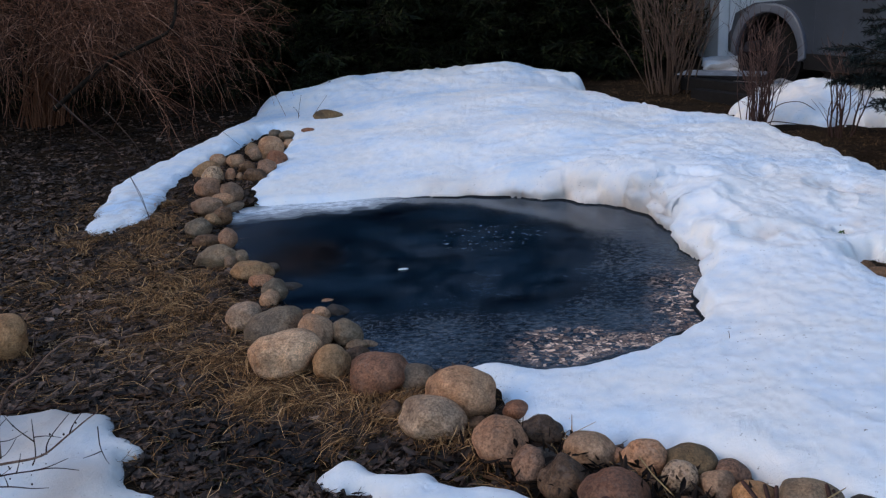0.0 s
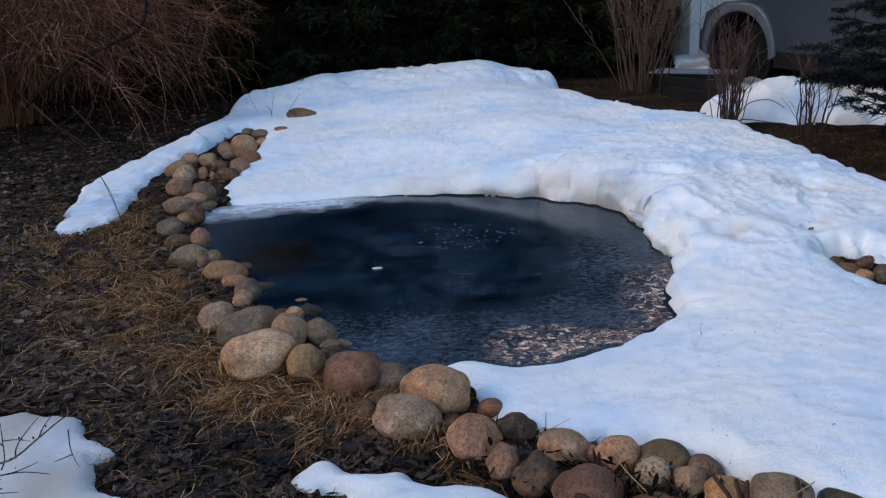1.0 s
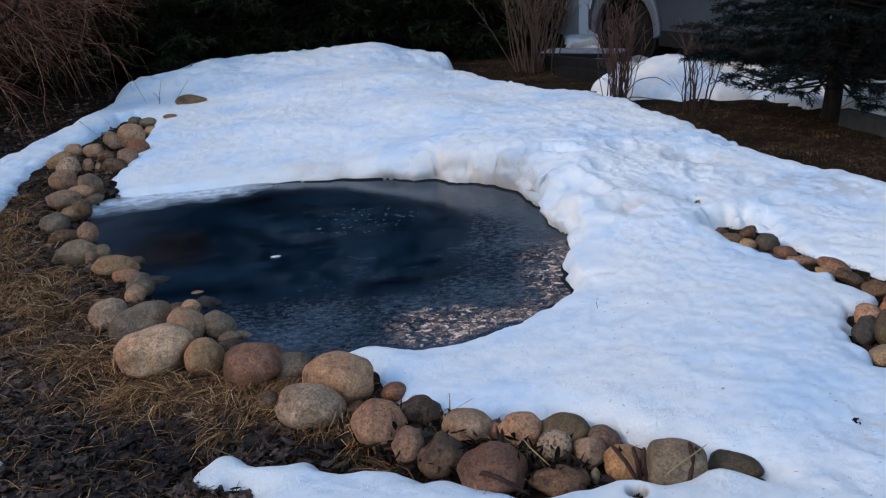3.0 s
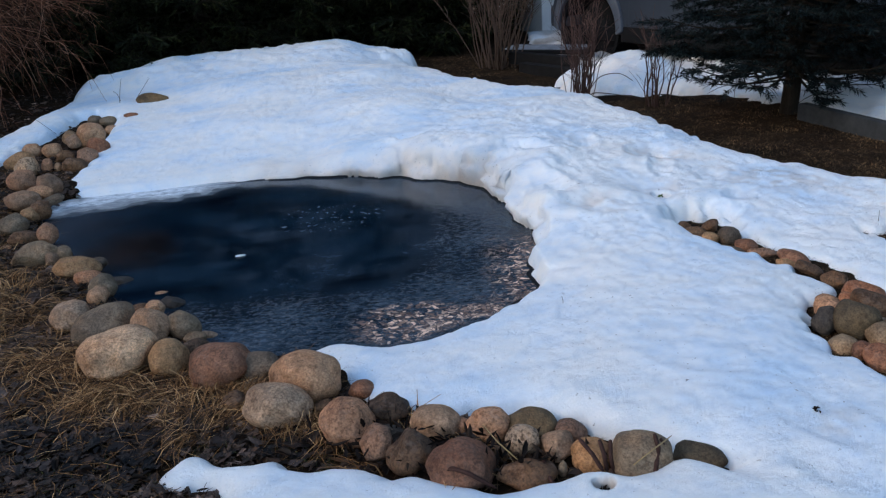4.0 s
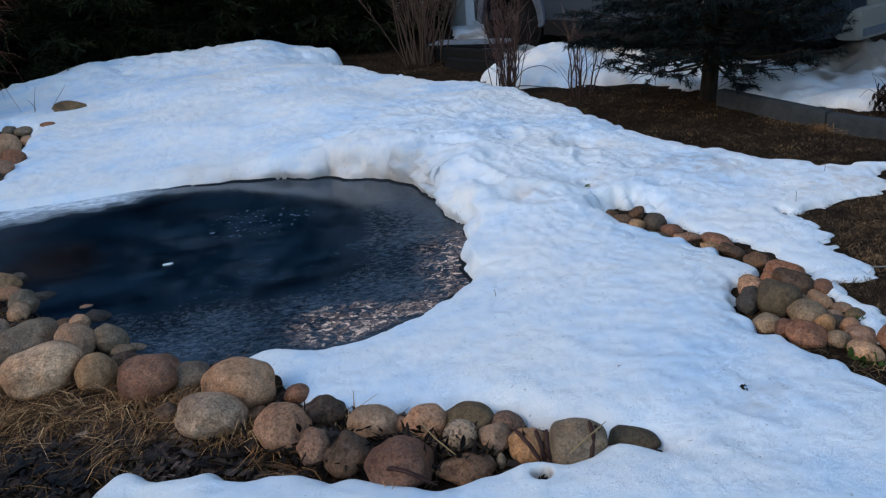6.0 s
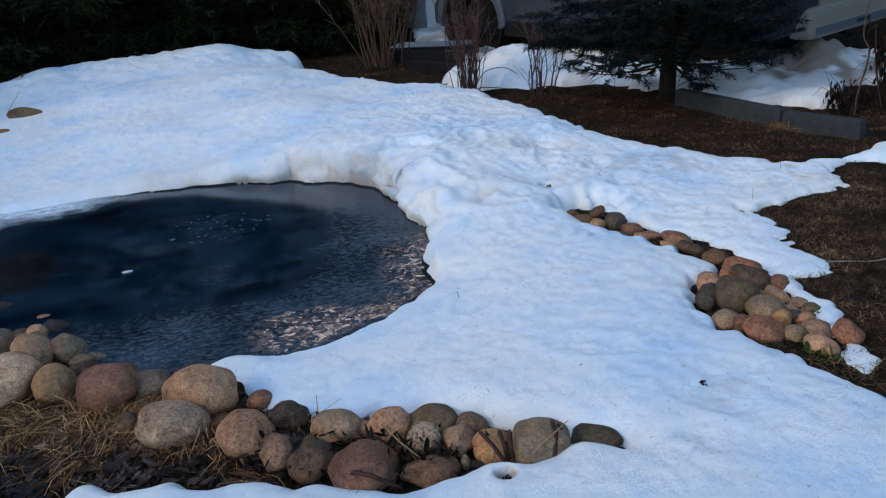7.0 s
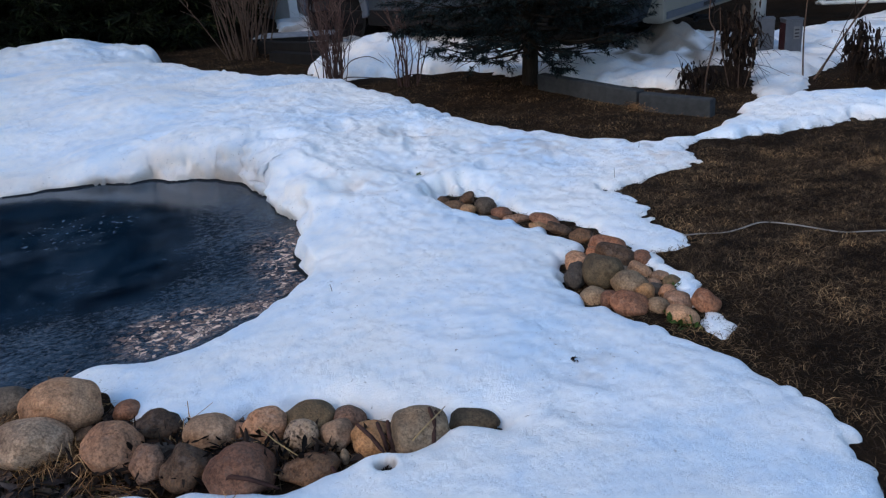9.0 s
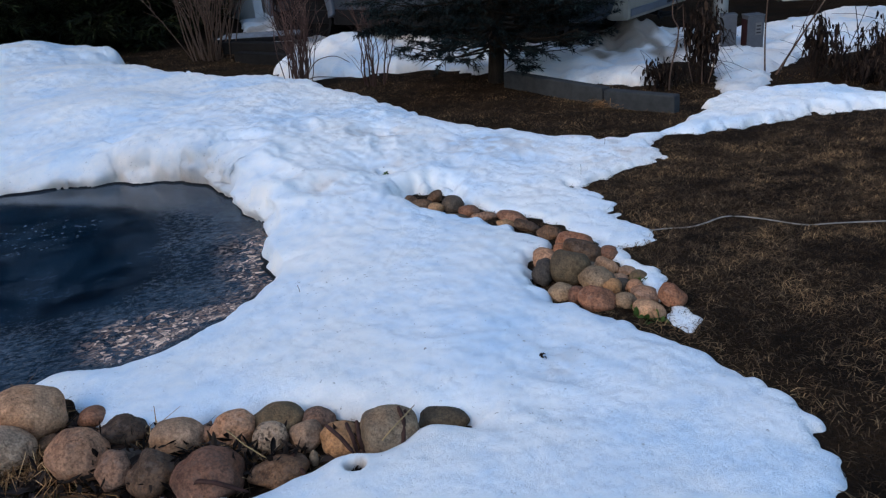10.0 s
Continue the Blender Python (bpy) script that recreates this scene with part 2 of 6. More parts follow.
SNOW = snow_material()
ICE = ice_material()
SOIL = soil_material()
STONE = {
    "tan": stone_material("tan", (0.277, 0.169, 0.108), (0.417, 0.271, 0.180)),
    "cream": stone_material("cream", (0.301, 0.192, 0.128), (0.461, 0.326, 0.230), 0.3),
    "grey": stone_material("grey", (0.139, 0.105, 0.076), (0.233, 0.182, 0.133)),
    "dark": stone_material("dark", (0.041, 0.035, 0.032), (0.083, 0.070, 0.062)),
    "red": stone_material("red", (0.171, 0.079, 0.048), (0.259, 0.134, 0.086), 0.3),
    "orange": stone_material("orange", (0.234, 0.130, 0.086), (0.324, 0.194, 0.134)),
    "pinkish": stone_material("pinkish", (0.231, 0.128, 0.083), (0.357, 0.213, 0.141), 0.4),
    "brown": stone_material("brown", (0.075, 0.043, 0.025), (0.150, 0.091, 0.055), 0.35),
    "olive": stone_material("olive", (0.090, 0.066, 0.040), (0.150, 0.111, 0.066)),
    "speckled": stone_material("speckled", (0.319, 0.232, 0.164), (0.434, 0.324, 0.237), 0.8),
    "ochre": stone_material("ochre", (0.249, 0.146, 0.076), (0.356, 0.222, 0.125)),
}
STONE_WORDS = {"tan": "smooth tan", "cream": "pale cream", "grey": "smooth grey", "dark": "wet dark grey", "red": "reddish granite", "orange": "orange-brown",
               "pinkish": "pinkish granite", "brown": "rough dark brown", "olive": "olive-brown", "speckled": "pale speckled", "ochre": "ochre-stained"}
LEAF = leaf_material()
STRAW = blade_material("dry_grass", [(0.0, (0.028, 0.014, 0.0075)), (0.35, (0.090, 0.043, 0.018)), (0.75, (0.29, 0.145, 0.056)), (1.0, (0.64, 0.38, 0.180))])
def lawn_material(name, stops):
    m = Mat(name, 0.8).dull(0.10)
    c = m.ramp(m.island(), stops)
    patch = m.ramp(m.noise(2.6, 6, 0.72, (1, 1.25, 1)), [(0.38, (0.22, 0.20, 0.19)), (0.50, (0.85, 0.82, 0.76)), (0.62, (1.9, 1.75, 1.40)), (0.72, (3.1, 2.8, 2.2))])
    fine = m.ramp(m.noise(14, 5, 0.7), [(0.36, (0.35, 0.33, 0.31)), (0.52, (1.0, 1.0, 1.0)), (0.68, (1.5, 1.45, 1.35))])
    m.color(m.mix(0.8, m.mix(1.0, c, patch, "MULTIPLY"), fine, "MULTIPLY"))
    return m.m


LAWN = lawn_material("winter_lawn", [(0.0, (0.022, 0.0130, 0.0085)), (0.5, (0.068, 0.042, 0.0255)), (0.85, (0.140, 0.092, 0.054)), (1.0, (0.26, 0.180, 0.112))])
GREEN = blade_material("green_leaf", [(0.0, (0.03, 0.06, 0.015)), (1.0, (0.08, 0.13, 0.03))], 0.5)
MOSS = blade_material("dull_green_grass", [(0.0, (0.012, 0.014, 0.005)), (0.7, (0.032, 0.036, 0.012)), (1.0, (0.075, 0.078, 0.028))], 0.7)
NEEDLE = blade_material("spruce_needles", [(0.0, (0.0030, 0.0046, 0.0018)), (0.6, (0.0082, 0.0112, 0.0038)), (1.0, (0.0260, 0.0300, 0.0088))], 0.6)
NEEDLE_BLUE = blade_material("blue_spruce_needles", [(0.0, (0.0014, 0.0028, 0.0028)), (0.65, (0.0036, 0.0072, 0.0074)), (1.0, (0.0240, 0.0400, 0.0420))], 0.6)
BARK = bark_material("spruce_bark", (0.009, 0.0065, 0.005), (0.030, 0.022, 0.016))
TWIG = blade_material("tawny_twig", [(0.0, (0.010, 0.005, 0.0035)), (0.5, (0.120, 0.047, 0.025)), (0.82, (0.34, 0.150, 0.086)), (1.0, (0.66, 0.37, 0.25))], 0.6)
RED_TWIG = blade_material("red_brown_twig", [(0.0, (0.022, 0.013, 0.012)), (0.6, (0.066, 0.037, 0.031)), (1.0, (0.17, 0.105, 0.086))], 0.6)
STEM = blade_material("grey_brown_stem", [(0.0, (0.036, 0.023, 0.0175)), (0.6, (0.098, 0.063, 0.047)), (1.0, (0.19, 0.132, 0.10))], 0.65)
DEAD = blade_material("withered_plant", [(0.0, (0.0060, 0.0042, 0.0035)), (0.7, (0.0210, 0.0131, 0.0100)), (1.0, (0.0504, 0.0327, 0.0231))], 0.8)

# ---- plan ----
POND = [(-1.39, 5.45), (-1.43, 5.79), (-1.43, 6.13), (-1.28, 6.16), (-1.07, 6.16), (-0.74, 6.16), (-0.33, 6.22), (0.09, 6.16), (0.50, 6.07), (0.73,
    5.94), (1.05, 5.74), (1.30, 5.46), (1.42, 5.08), (1.38, 4.66), (1.36, 4.28), (1.20, 3.93), (1.14, 3.62), (0.98, 3.46), (0.79, 3.31), (0.61,
    3.23), (0.42, 3.20), (0.24, 3.29), (0.10, 3.30), (-0.13, 3.28), (-0.33, 3.41), (-0.51, 3.75), (-0.70, 3.98), (-0.94, 4.42), (-1.15, 4.84)]
SNOW_MAIN = [(-2.35, 5.51), (-2.54, 6.16), (-2.68, 7.07), (-2.51, 8.03), (-2.21, 9.08), (-2.11, 10.33), (-2.21, 11.73), (-1.80, 11.80), (-0.80, 11.90),
    (0.60, 11.80), (1.60, 11.50), (1.90, 11.14), (1.84, 10.22), (1.94, 9.54), (2.39, 8.48), (2.72, 8.12), (2.96, 7.62), (2.95, 7.10), (3.01,
    6.68), (3.01, 6.05), (3.05, 5.41), (3.22, 5.01), (3.39, 4.65), (3.73, 4.24), (4.13, 4.15), (4.58, 4.34), (5.00, 4.65), (5.28, 4.47), (5.55,
    4.38), (5.81, 4.19), (5.76, 3.75), (5.82, 3.25), (5.59, 3.11), (5.52, 3.58), (5.28, 3.78), (4.95, 3.88), (4.48, 3.94), (4.18, 3.95), (4.11,
    4.16), (3.84, 4.05), (3.73, 3.73), (3.38, 3.69), (3.06, 3.70), (2.91, 3.72), (2.97, 3.42), (2.83, 3.15), (2.81, 2.92), (2.75, 2.74), (2.61,
    2.85), (2.52, 2.84), (2.56, 2.85), (2.51, 2.59), (2.45, 2.38), (2.33, 2.32), (2.12, 2.26), (2.10, 2.20), (2.16, 1.81), (2.12, 1.53), (2.13,
    1.40), (2.04, 1.34), (1.97, 1.21), (1.85, 1.14), (1.60, 0.75), (0.40, 0.90), (-0.30, 1.50), (-0.24, 2.23), (-0.25, 2.35), (-0.30, 2.38),
    (-0.39, 2.38), (-0.45, 2.50), (-0.38, 2.57), (-0.29, 2.50), (-0.25, 2.42), (-0.13, 2.46), (-0.07, 2.47), (-0.04, 2.37), (0.21, 2.30), (0.35,
    2.20), (0.50, 2.09), (0.63, 2.10), (0.81, 2.11), (0.92, 2.04), (1.10, 2.10), (1.23, 2.02), (1.22, 1.99), (1.10, 2.11), (0.95, 2.24), (0.83,
    2.38), (0.71, 2.49), (0.41, 2.57), (0.27, 2.70), (0.14, 2.97), (0.04, 3.18), (-0.10, 3.90), (-1.52, 6.42), (-1.40, 7.10), (-1.42, 8.15),
    (-1.47, 8.84), (-1.75, 9.19), (-1.92, 8.53), (-2.13, 7.49), (-2.13, 6.56), (-2.05, 6.05), (-2.18, 5.56)]
STONE_PIT = [(2.13, 4.21), (2.35, 4.14), (2.35, 3.79), (2.38, 3.61), (2.46, 3.48), (2.48, 3.21), (2.53, 3.04), (2.45, 2.84), (2.38, 2.64), (2.31, 2.40),
    (2.20, 2.20), (2.10, 2.23), (2.00, 2.43), (1.96, 2.60), (2.05, 2.82), (2.14, 2.97), (2.31, 2.98), (2.40, 3.12), (2.31, 3.44), (2.16, 3.74),
    (2.08, 3.90)]
SNOW_CHIP = [(2.28, 2.29), (2.38, 2.26), (2.31, 2.03), (2.17, 2.03), (2.19, 2.14)]
SNOW_LEFT = [(-2.01, 3.02), (-1.75, 3.01), (-1.59, 3.06), (-1.33, 3.00), (-1.24, 2.86), (-1.19, 2.75), (-1.07, 2.72), (-1.20, 2.67), (-1.07, 2.51),
    (-0.98, 2.38), (-0.92, 2.17), (-1.58, 2.23)]
SNOW_FAR = [(2.81, 8.43), (3.11, 7.85), (3.72, 7.62), (4.23, 7.40), (4.38, 6.45), (4.65, 5.98), (4.81, 5.58), (4.92, 5.37), (5.32, 5.30), (5.43, 5.77),
    (5.77, 5.90), (5.90, 5.65), (5.76, 5.27), (5.29, 4.80), (5.20, 4.61), (5.56, 4.60), (6.03, 4.92), (6.79, 5.16), (7.30, 4.82), (9.72, 6.26),
    (9.30, 6.46), (9.08, 6.57), (8.47, 6.65), (7.85, 6.63), (7.44, 6.70), (6.40, 7.30), (5.60, 8.40), (5.00, 10.00), (5.00, 15.00), (4.20,
    13.00), (4.21, 13.86), (3.69, 11.70), (3.88, 10.96), (3.26, 9.13)]
# depth of the snow at places of the plan: x, y, metres
SNOW_DEPTH = [(0.5, 3.1, .06), (0.15, 3.0, .06), (1.0, 3.4, .08), (1.35, 3.8, .11), (1.75, 4.6, .18), (1.7, 5.4, .25), (1.35, 6.0, .22), (0.8, 6.5, .14),
              (0.1, 6.5, .06), (-0.6, 6.5, .04), (-1.3, 6.7, .05), (-1.25, 6.32, .028), (-0.85, 6.36, .03), (-1.45, 6.45, .03), (-1.1, 7.3, .08), (0.0, 7.6, .17), (1.0, 7.6, .24), (-1.70, 11.0, .22), (-2.05, 11.3, .06), (-1.03, 11.0, .30),
              (-0.18, 11.0, .34), (0.85, 11.0, .37), (1.56, 10.9, .27), (1.85, 10.4, .08), (0.0, 9.3, .26), (1.0, 9.2, .28), (1.7, 8.8, .16), (2.1, 7.9, .12)]
SNOW_DEPTH += [(2.2, 7.0, .17), (2.7, 6.6, .12), (2.2, 5.4, .18), (2.1, 4.6, .13), (3.0, 4.7, .09), (3.3, 4.0, .04), (4.6, 4.0, .07), (5.4, 3.9, .085), (2.6, 3.5, .05), (2.75, 3.1, .03), (3.6, 3.8, .03), (2.1, 1.7, .05), (1.95, 1.25, .05)]
SNOW_DEPTH += [(1.5, 3.0, .10), (1.2, 2.4, .10), (1.8, 1.9, .08), (1.0, 1.6, .10), (0.3, 1.9, .08), (-0.3, 2.4, .06), (-2.4, 6.2, .05), (-2.3, 7.8, .06),
               (-1.95, 9.8, .08), (-1.4, 9.0, .12), (-1.2, 8.3, .12)]


def lattice(ix, iy, seed):
    n = (ix * 374761393 + iy * 668265263 + seed * 974711) & 0x7FFFFFFF
    n = ((n ^ (n >> 13)) * 1274126177) & 0x7FFFFFFF
    return ((n ^ (n >> 16)) & 0xFFFF) / 65535.0


def vnoise(x, y, size, seed=0):
    """Smooth noise from -1 to 1 over the plan, with lumps of that size."""
    u, v = np.asarray(x, float) / size, np.asarray(y, float) / size
    i, j = np.floor(u).astype(np.int64), np.floor(v).astype(np.int64)
    a, b = u - i, v - j
    a, b = a * a * (3 - 2 * a), b * b * (3 - 2 * b)
    top = lattice(i, j, seed) * (1 - a) + lattice(i + 1, j, seed) * a
    low = lattice(i, j + 1, seed) * (1 - a) + lattice(i + 1, j + 1, seed) * a
    return (top * (1 - b) + low * b) * 2 - 1


def inside(x, y, outline):
    """Signed distance to an outline of the plan, positive within it."""
    x, y = np.asarray(x, float), np.asarray(y, float)
    best, odd = np.full(x.shape, 1e9), np.zeros(x.shape, bool)
    for (ax, ay), (bx, by) in zip(outline, outline[1:] + outline[:1]):
        ex, ey = bx - ax, by - ay
        k = np.clip(((x - ax) * ex + (y - ay) * ey) / (ex * ex + ey * ey + 1e-12), 0, 1)
        best = np.minimum(best, (x - ax - k * ex) ** 2 + (y - ay - k * ey) ** 2)
        if ay != by:
            odd ^= ((ay > y) != (by > y)) & (x < (bx - ax) * (y - ay) / (by - ay) + ax)
    return np.where(odd, 1, -1) * np.sqrt(best)


def rounded(outline, steps=2):
    """The outline with its corners cut round."""
    for _ in range(steps):
        outline = [p for (ax, ay), (bx, by) in zip(outline, outline[1:] + outline[:1])
                   for p in ((ax * .75 + bx * .25, ay * .75 + by * .25), (ax * .25 + bx * .75, ay * .25 + by * .75))]
    return outline


POND, SNOW_MAIN, STONE_PIT = rounded(POND), rounded(SNOW_MAIN, 1), rounded(STONE_PIT, 1)
SNOW_LEFT, SNOW_FAR, SNOW_CHIP = rounded(SNOW_LEFT, 1), rounded(SNOW_FAR, 1), rounded(SNOW_CHIP)


def ground_z(x, y):
    x, y = np.asarray(x, float), np.asarray(y, float)
    z = 0.03 + 0.018 * vnoise(x, y, 0.6, 3) + 0.008 * vnoise(x, y, 0.17, 4) + 0.004 * vnoise(x, y, 0.06, 5)
    d = inside(x, y, POND)
    wet = 0.16 * np.clip((x + 1.35) / 0.15, 0, 1) * np.clip((y - 5.5) / 0.3, 0, 1) + 0.10 * np.clip((x - 0.6) / 0.3, 0, 1)
    return z - 0.4 * np.clip((d + 0.10 + wet) / 0.3, 0, 1)


def mesh_object(name, verts, faces, material, smooth=True):
    me = bpy.data.meshes.new(name)
    me.from_pydata([tuple(map(float, v)) for v in verts] if not isinstance(verts, np.ndarray) else verts.tolist(), [], faces if isinstance(faces, list) else faces.tolist())
    me.materials.append(material)
    if smooth:
        me.shade_smooth()
    me.update()
    return new(name, me)


def sheet(name, xs, ys, z, keep, material, attributes=(), moved=None):
    """A height field over a grid, with only the cells that are kept."""
    nx, ny = len(xs), len(ys)
    gx, gy = np.meshgrid(xs, ys, indexing="ij")
    if moved is not None:
        gx, gy = moved
    v = np.stack([gx, gy, z], -1).reshape(-1, 3)
    idx = np.arange(nx * ny).reshape(nx, ny)
    q = np.stack([idx[:-1, :-1], idx[1:, :-1], idx[1:, 1:], idx[:-1, 1:]], -1)
    use = keep[:-1, :-1] | keep[1:, :-1] | keep[1:, 1:] | keep[:-1, 1:]
    q = q[use].reshape(-1, 4)
    used = np.unique(q)
    back = np.zeros(nx * ny, int)
    back[used] = np.arange(len(used))
    ob = mesh_object(name, v[used], back[q], material)
    for key, values in attributes:
        at = ob.data.attributes.new(key, "FLOAT", "POINT")
        at.data.foreach_set("value", values.reshape(-1)[used].astype(np.float32))
    return ob


def stretched(fine_lo, fine_hi, step, far, growth=1.25):
    """Coordinates that are even in the middle and widen towards the horizon."""
    mid = np.arange(fine_lo, fine_hi, step)
    out, s = [], step
    d = 0.0
    while d < far:
        s *= growth
        d += s
        out.append(d)
    return np.concatenate([fine_lo - np.array(out[::-1]), mid, mid[-1] + np.array(out)])


# ---- ground ----
gxs, gys = stretched(-3.4, 6.5, 0.045, 600), stretched(0.5, 12.0, 0.045, 600)
GX, GY = np.meshgrid(gxs, gys, indexing="ij")
tagged(sheet("ground", gxs, gys, ground_z(GX, GY), np.ones(GX.shape, bool), SOIL), "dark damp garden soil with dead leaves and grass", "ground", kind="structure")

# ---- frozen pond ----
ixs, iys = np.arange(-1.8, 1.9, 0.016), np.arange(2.9, 6.7, 0.016)
IX, IY = np.meshgrid(ixs, iys, indexing="ij")
pond_d = inside(IX, IY, POND)


def fade(v, lo, hi):
    """A smooth step from 0 at lo to 1 at hi."""
    k = np.clip((v - lo) / (hi - lo), 0, 1)
    return k * k * (3 - 2 * k)


def blot(cx, cy, rx, ry):
    return ((IX - cx) / rx) ** 2 + ((IY - cy) / ry) ** 2


wavy = 0.5 * vnoise(IX, IY, 0.35, 8) + 0.3 * vnoise(IX, IY, 0.15, 9) + 0.2 * vnoise(IX, IY, 0.06, 10)
bearing = np.degrees(np.arctan2(IX, IY - 4.7))                      # from straight back, over the right
band = np.interp(bearing, [-75, -45, -25, 0, 20, 35, 55, 75, 95, 110], [0.22, 0.36, 0.20, 0.16, 0.28, 0.36, 0.33, 0.20, 0.06, 0.0])
milk = fade(band - pond_d + 0.14 * wavy, -0.26, 0.30) * (0.62 + 0.35 * vnoise(IX, IY, 0.5, 19)) * fade(IY, 4.2, 5.0)
heart = blot(0.12, 4.85, 0.80, 1.02)                                # the clear dark middle, with a hazy ring round it
milk = np.clip(np.maximum(milk, 0.30 * np.exp(-((heart - 1.0 + 0.1 * wavy) / 0.14) ** 2) * fade(IX, -0.5, 0.4) * (0.6 + 0.7 * wavy) + 0.16 * np.exp(-((heart - 0.55 + 0.1 * wavy) / 0.10) ** 2) * fade(IY, 4.4, 5.2) * (0.6 + 0.7 * wavy)), 0, 0.92)
slush = fade(1.15 - blot(-1.30, 6.15, 0.70, 0.36) + 0.45 * wavy, 0.0, 0.9) * 0.50
slush = np.maximum(slush, 0.9 * fade(1.0 - blot(-1.28, 6.06, 0.26, 0.10) + 0.4 * wavy, 0.0, 0.5))
slush = np.maximum(slush, 0.95 * fade(0.22 - np.abs(pond_d) + 0.22 * wavy, 0.0, 0.22) * fade(-IX, 0.1, 0.6) * fade(IY, 5.7, 6.0))
low = 3.93 + 0.16 * IX * IX - 0.12 * IX
crust = fade(low - IY + 0.14 * wavy, -0.12, 0.30) * fade(IX, -0.75, -0.30)
crust = np.maximum(crust, 0.85 * fade(np.sqrt(heart) + 0.16 * wavy, 0.85, 1.45) * fade(IX, 0.35, 0.75) * fade(5.45 - IY, 0.0, 0.8))
crust = np.clip(crust * (0.72 + 0.5 * vnoise(IX, IY, 0.22, 15)), 0, 1)
brown = fade(1.2 - blot(-0.92, 4.92, 0.36, 0.40) + 0.4 * wavy, 0.0, 1.0) * 0.85
haze = fade(1.1 - blot(0.25, 4.75, 0.75, 0.85), 0.0, 0.6)
spots = fade(1.0 - blot(0.30, 5.10, 0.38, 0.34), 0.0, 0.5) + 0.12
# where the warm reflection is painted, near the front and right rim
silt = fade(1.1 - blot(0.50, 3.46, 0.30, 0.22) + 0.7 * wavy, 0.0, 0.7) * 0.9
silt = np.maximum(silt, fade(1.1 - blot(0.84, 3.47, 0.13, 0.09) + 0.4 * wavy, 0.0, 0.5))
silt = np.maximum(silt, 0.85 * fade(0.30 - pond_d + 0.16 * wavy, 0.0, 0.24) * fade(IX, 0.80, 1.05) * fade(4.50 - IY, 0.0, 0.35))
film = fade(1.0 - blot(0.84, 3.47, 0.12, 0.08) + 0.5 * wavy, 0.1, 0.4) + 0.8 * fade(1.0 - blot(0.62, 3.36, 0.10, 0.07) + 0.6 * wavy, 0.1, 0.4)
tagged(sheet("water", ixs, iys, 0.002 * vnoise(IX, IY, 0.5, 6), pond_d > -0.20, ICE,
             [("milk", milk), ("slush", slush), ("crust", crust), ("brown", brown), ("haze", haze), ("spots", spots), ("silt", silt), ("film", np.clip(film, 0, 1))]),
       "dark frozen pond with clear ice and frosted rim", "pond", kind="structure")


# ---- snow ----
MELT_HOLES = [(2.17, 4.47, 0.03), (2.50, 5.23, 0.03), (0.825, 1.965, 0.014)]
# footprints, hollows (negative) and clumps on the bank: x, y, half length, half width, turn, height
DENTS = [(1.73, 4.30, 0.17, 0.12, -30, -0.045), (2.03, 4.30, 0.13, 0.07, 20, -0.022), (2.37, 4.90, 0.14, 0.06, 60, -0.030), (2.11, 5.56, 0.15, 0.07, 75, -0.030),
         (2.08, 6.28, 0.16, 0.08, 80, -0.030), (2.61, 4.70, 0.13, 0.06, 50, -0.025), (2.36, 5.22, 0.13, 0.07, 65, -0.030), (2.58, 4.31, 0.12, 0.06, 40, -0.022),
         (1.60, 2.06, 0.14, 0.07, -60, -0.020), (1.50, 1.84, 0.12, 0.07, -50, -0.018), (1.41, 2.54, 0.15, 0.07, -35, -0.016), (1.78, 3.04, 0.13, 0.06, 10, -0.018),
         (1.19, 3.12, 0.12, 0.07, 30, -0.020), (1.55, 4.72, 0.10, 0.20, 10, -0.050), (1.62, 5.45, 0.10, 0.15, 40, -0.050), (0.98, 6.30, 0.10, 0.13, 0, -0.045),
         (1.36, 5.78, 0.15, 0.11, -40, 0.045), (1.46, 5.12, 0.12, 0.15, 0, 0.055), (1.66, 5.05, 0.12, 0.12, 0, 0.045), (1.44, 4.50, 0.10, 0.16, 0, 0.030), (0.76, 6.22, 0.16, 0.10, -15, 0.040),
         (1.86, 5.75, 0.16, 0.10, 30, 0.035), (2.50, 6.00, 0.20, 0.10, 60, -0.025), (1.50, 7.10, 0.25, 0.12, 20, -0.030), (0.60, 7.30, 0.30, 0.12, 10, -0.025),
         (1.55, 6.40, 0.22, 0.12, -20, -0.035), (2.75, 5.60, 0.12, 0.08, 0, 0.025), (0.75, 8.70, 0.50, 0.20, 5, -0.030), (-0.60, 8.00, 0.45, 0.16, 8, -0.022), (-0.20, 9.8, 0.5, 0.25, 0, -0.03)]


def depth_at(x, y):
    top, low = 0.0, 0.0
    for px, py, t in SNOW_DEPTH:
        w = 1.0 / ((x - px) ** 2 + (y - py) ** 2 + 0.03) ** 1.7
        top, low = top + w * t, low + w
    return top / low


def bank_edge(x, y, outline, holes):
    d = inside(x, y, outline)
    for h in holes:
        d = np.minimum(d, -inside(x, y, h))
    return d + 0.050 * vnoise(x, y, 0.22, 20) * np.clip((y - 4.0) / 1.0, 0, 1) * (0.6 + 1.0 * np.clip(x / 1.0, 0, 1)) + 0.022 * vnoise(x, y, 0.11, 21) + 0.02 * vnoise(x, y, 0.30, 22) + (0.014 + 0.024 * np.clip((x - 1.8) / 0.4, 0, 1)) * vnoise(x * 0.8 + y * 0.6, y * 0.8 - x * 0.6, 0.06, 23)


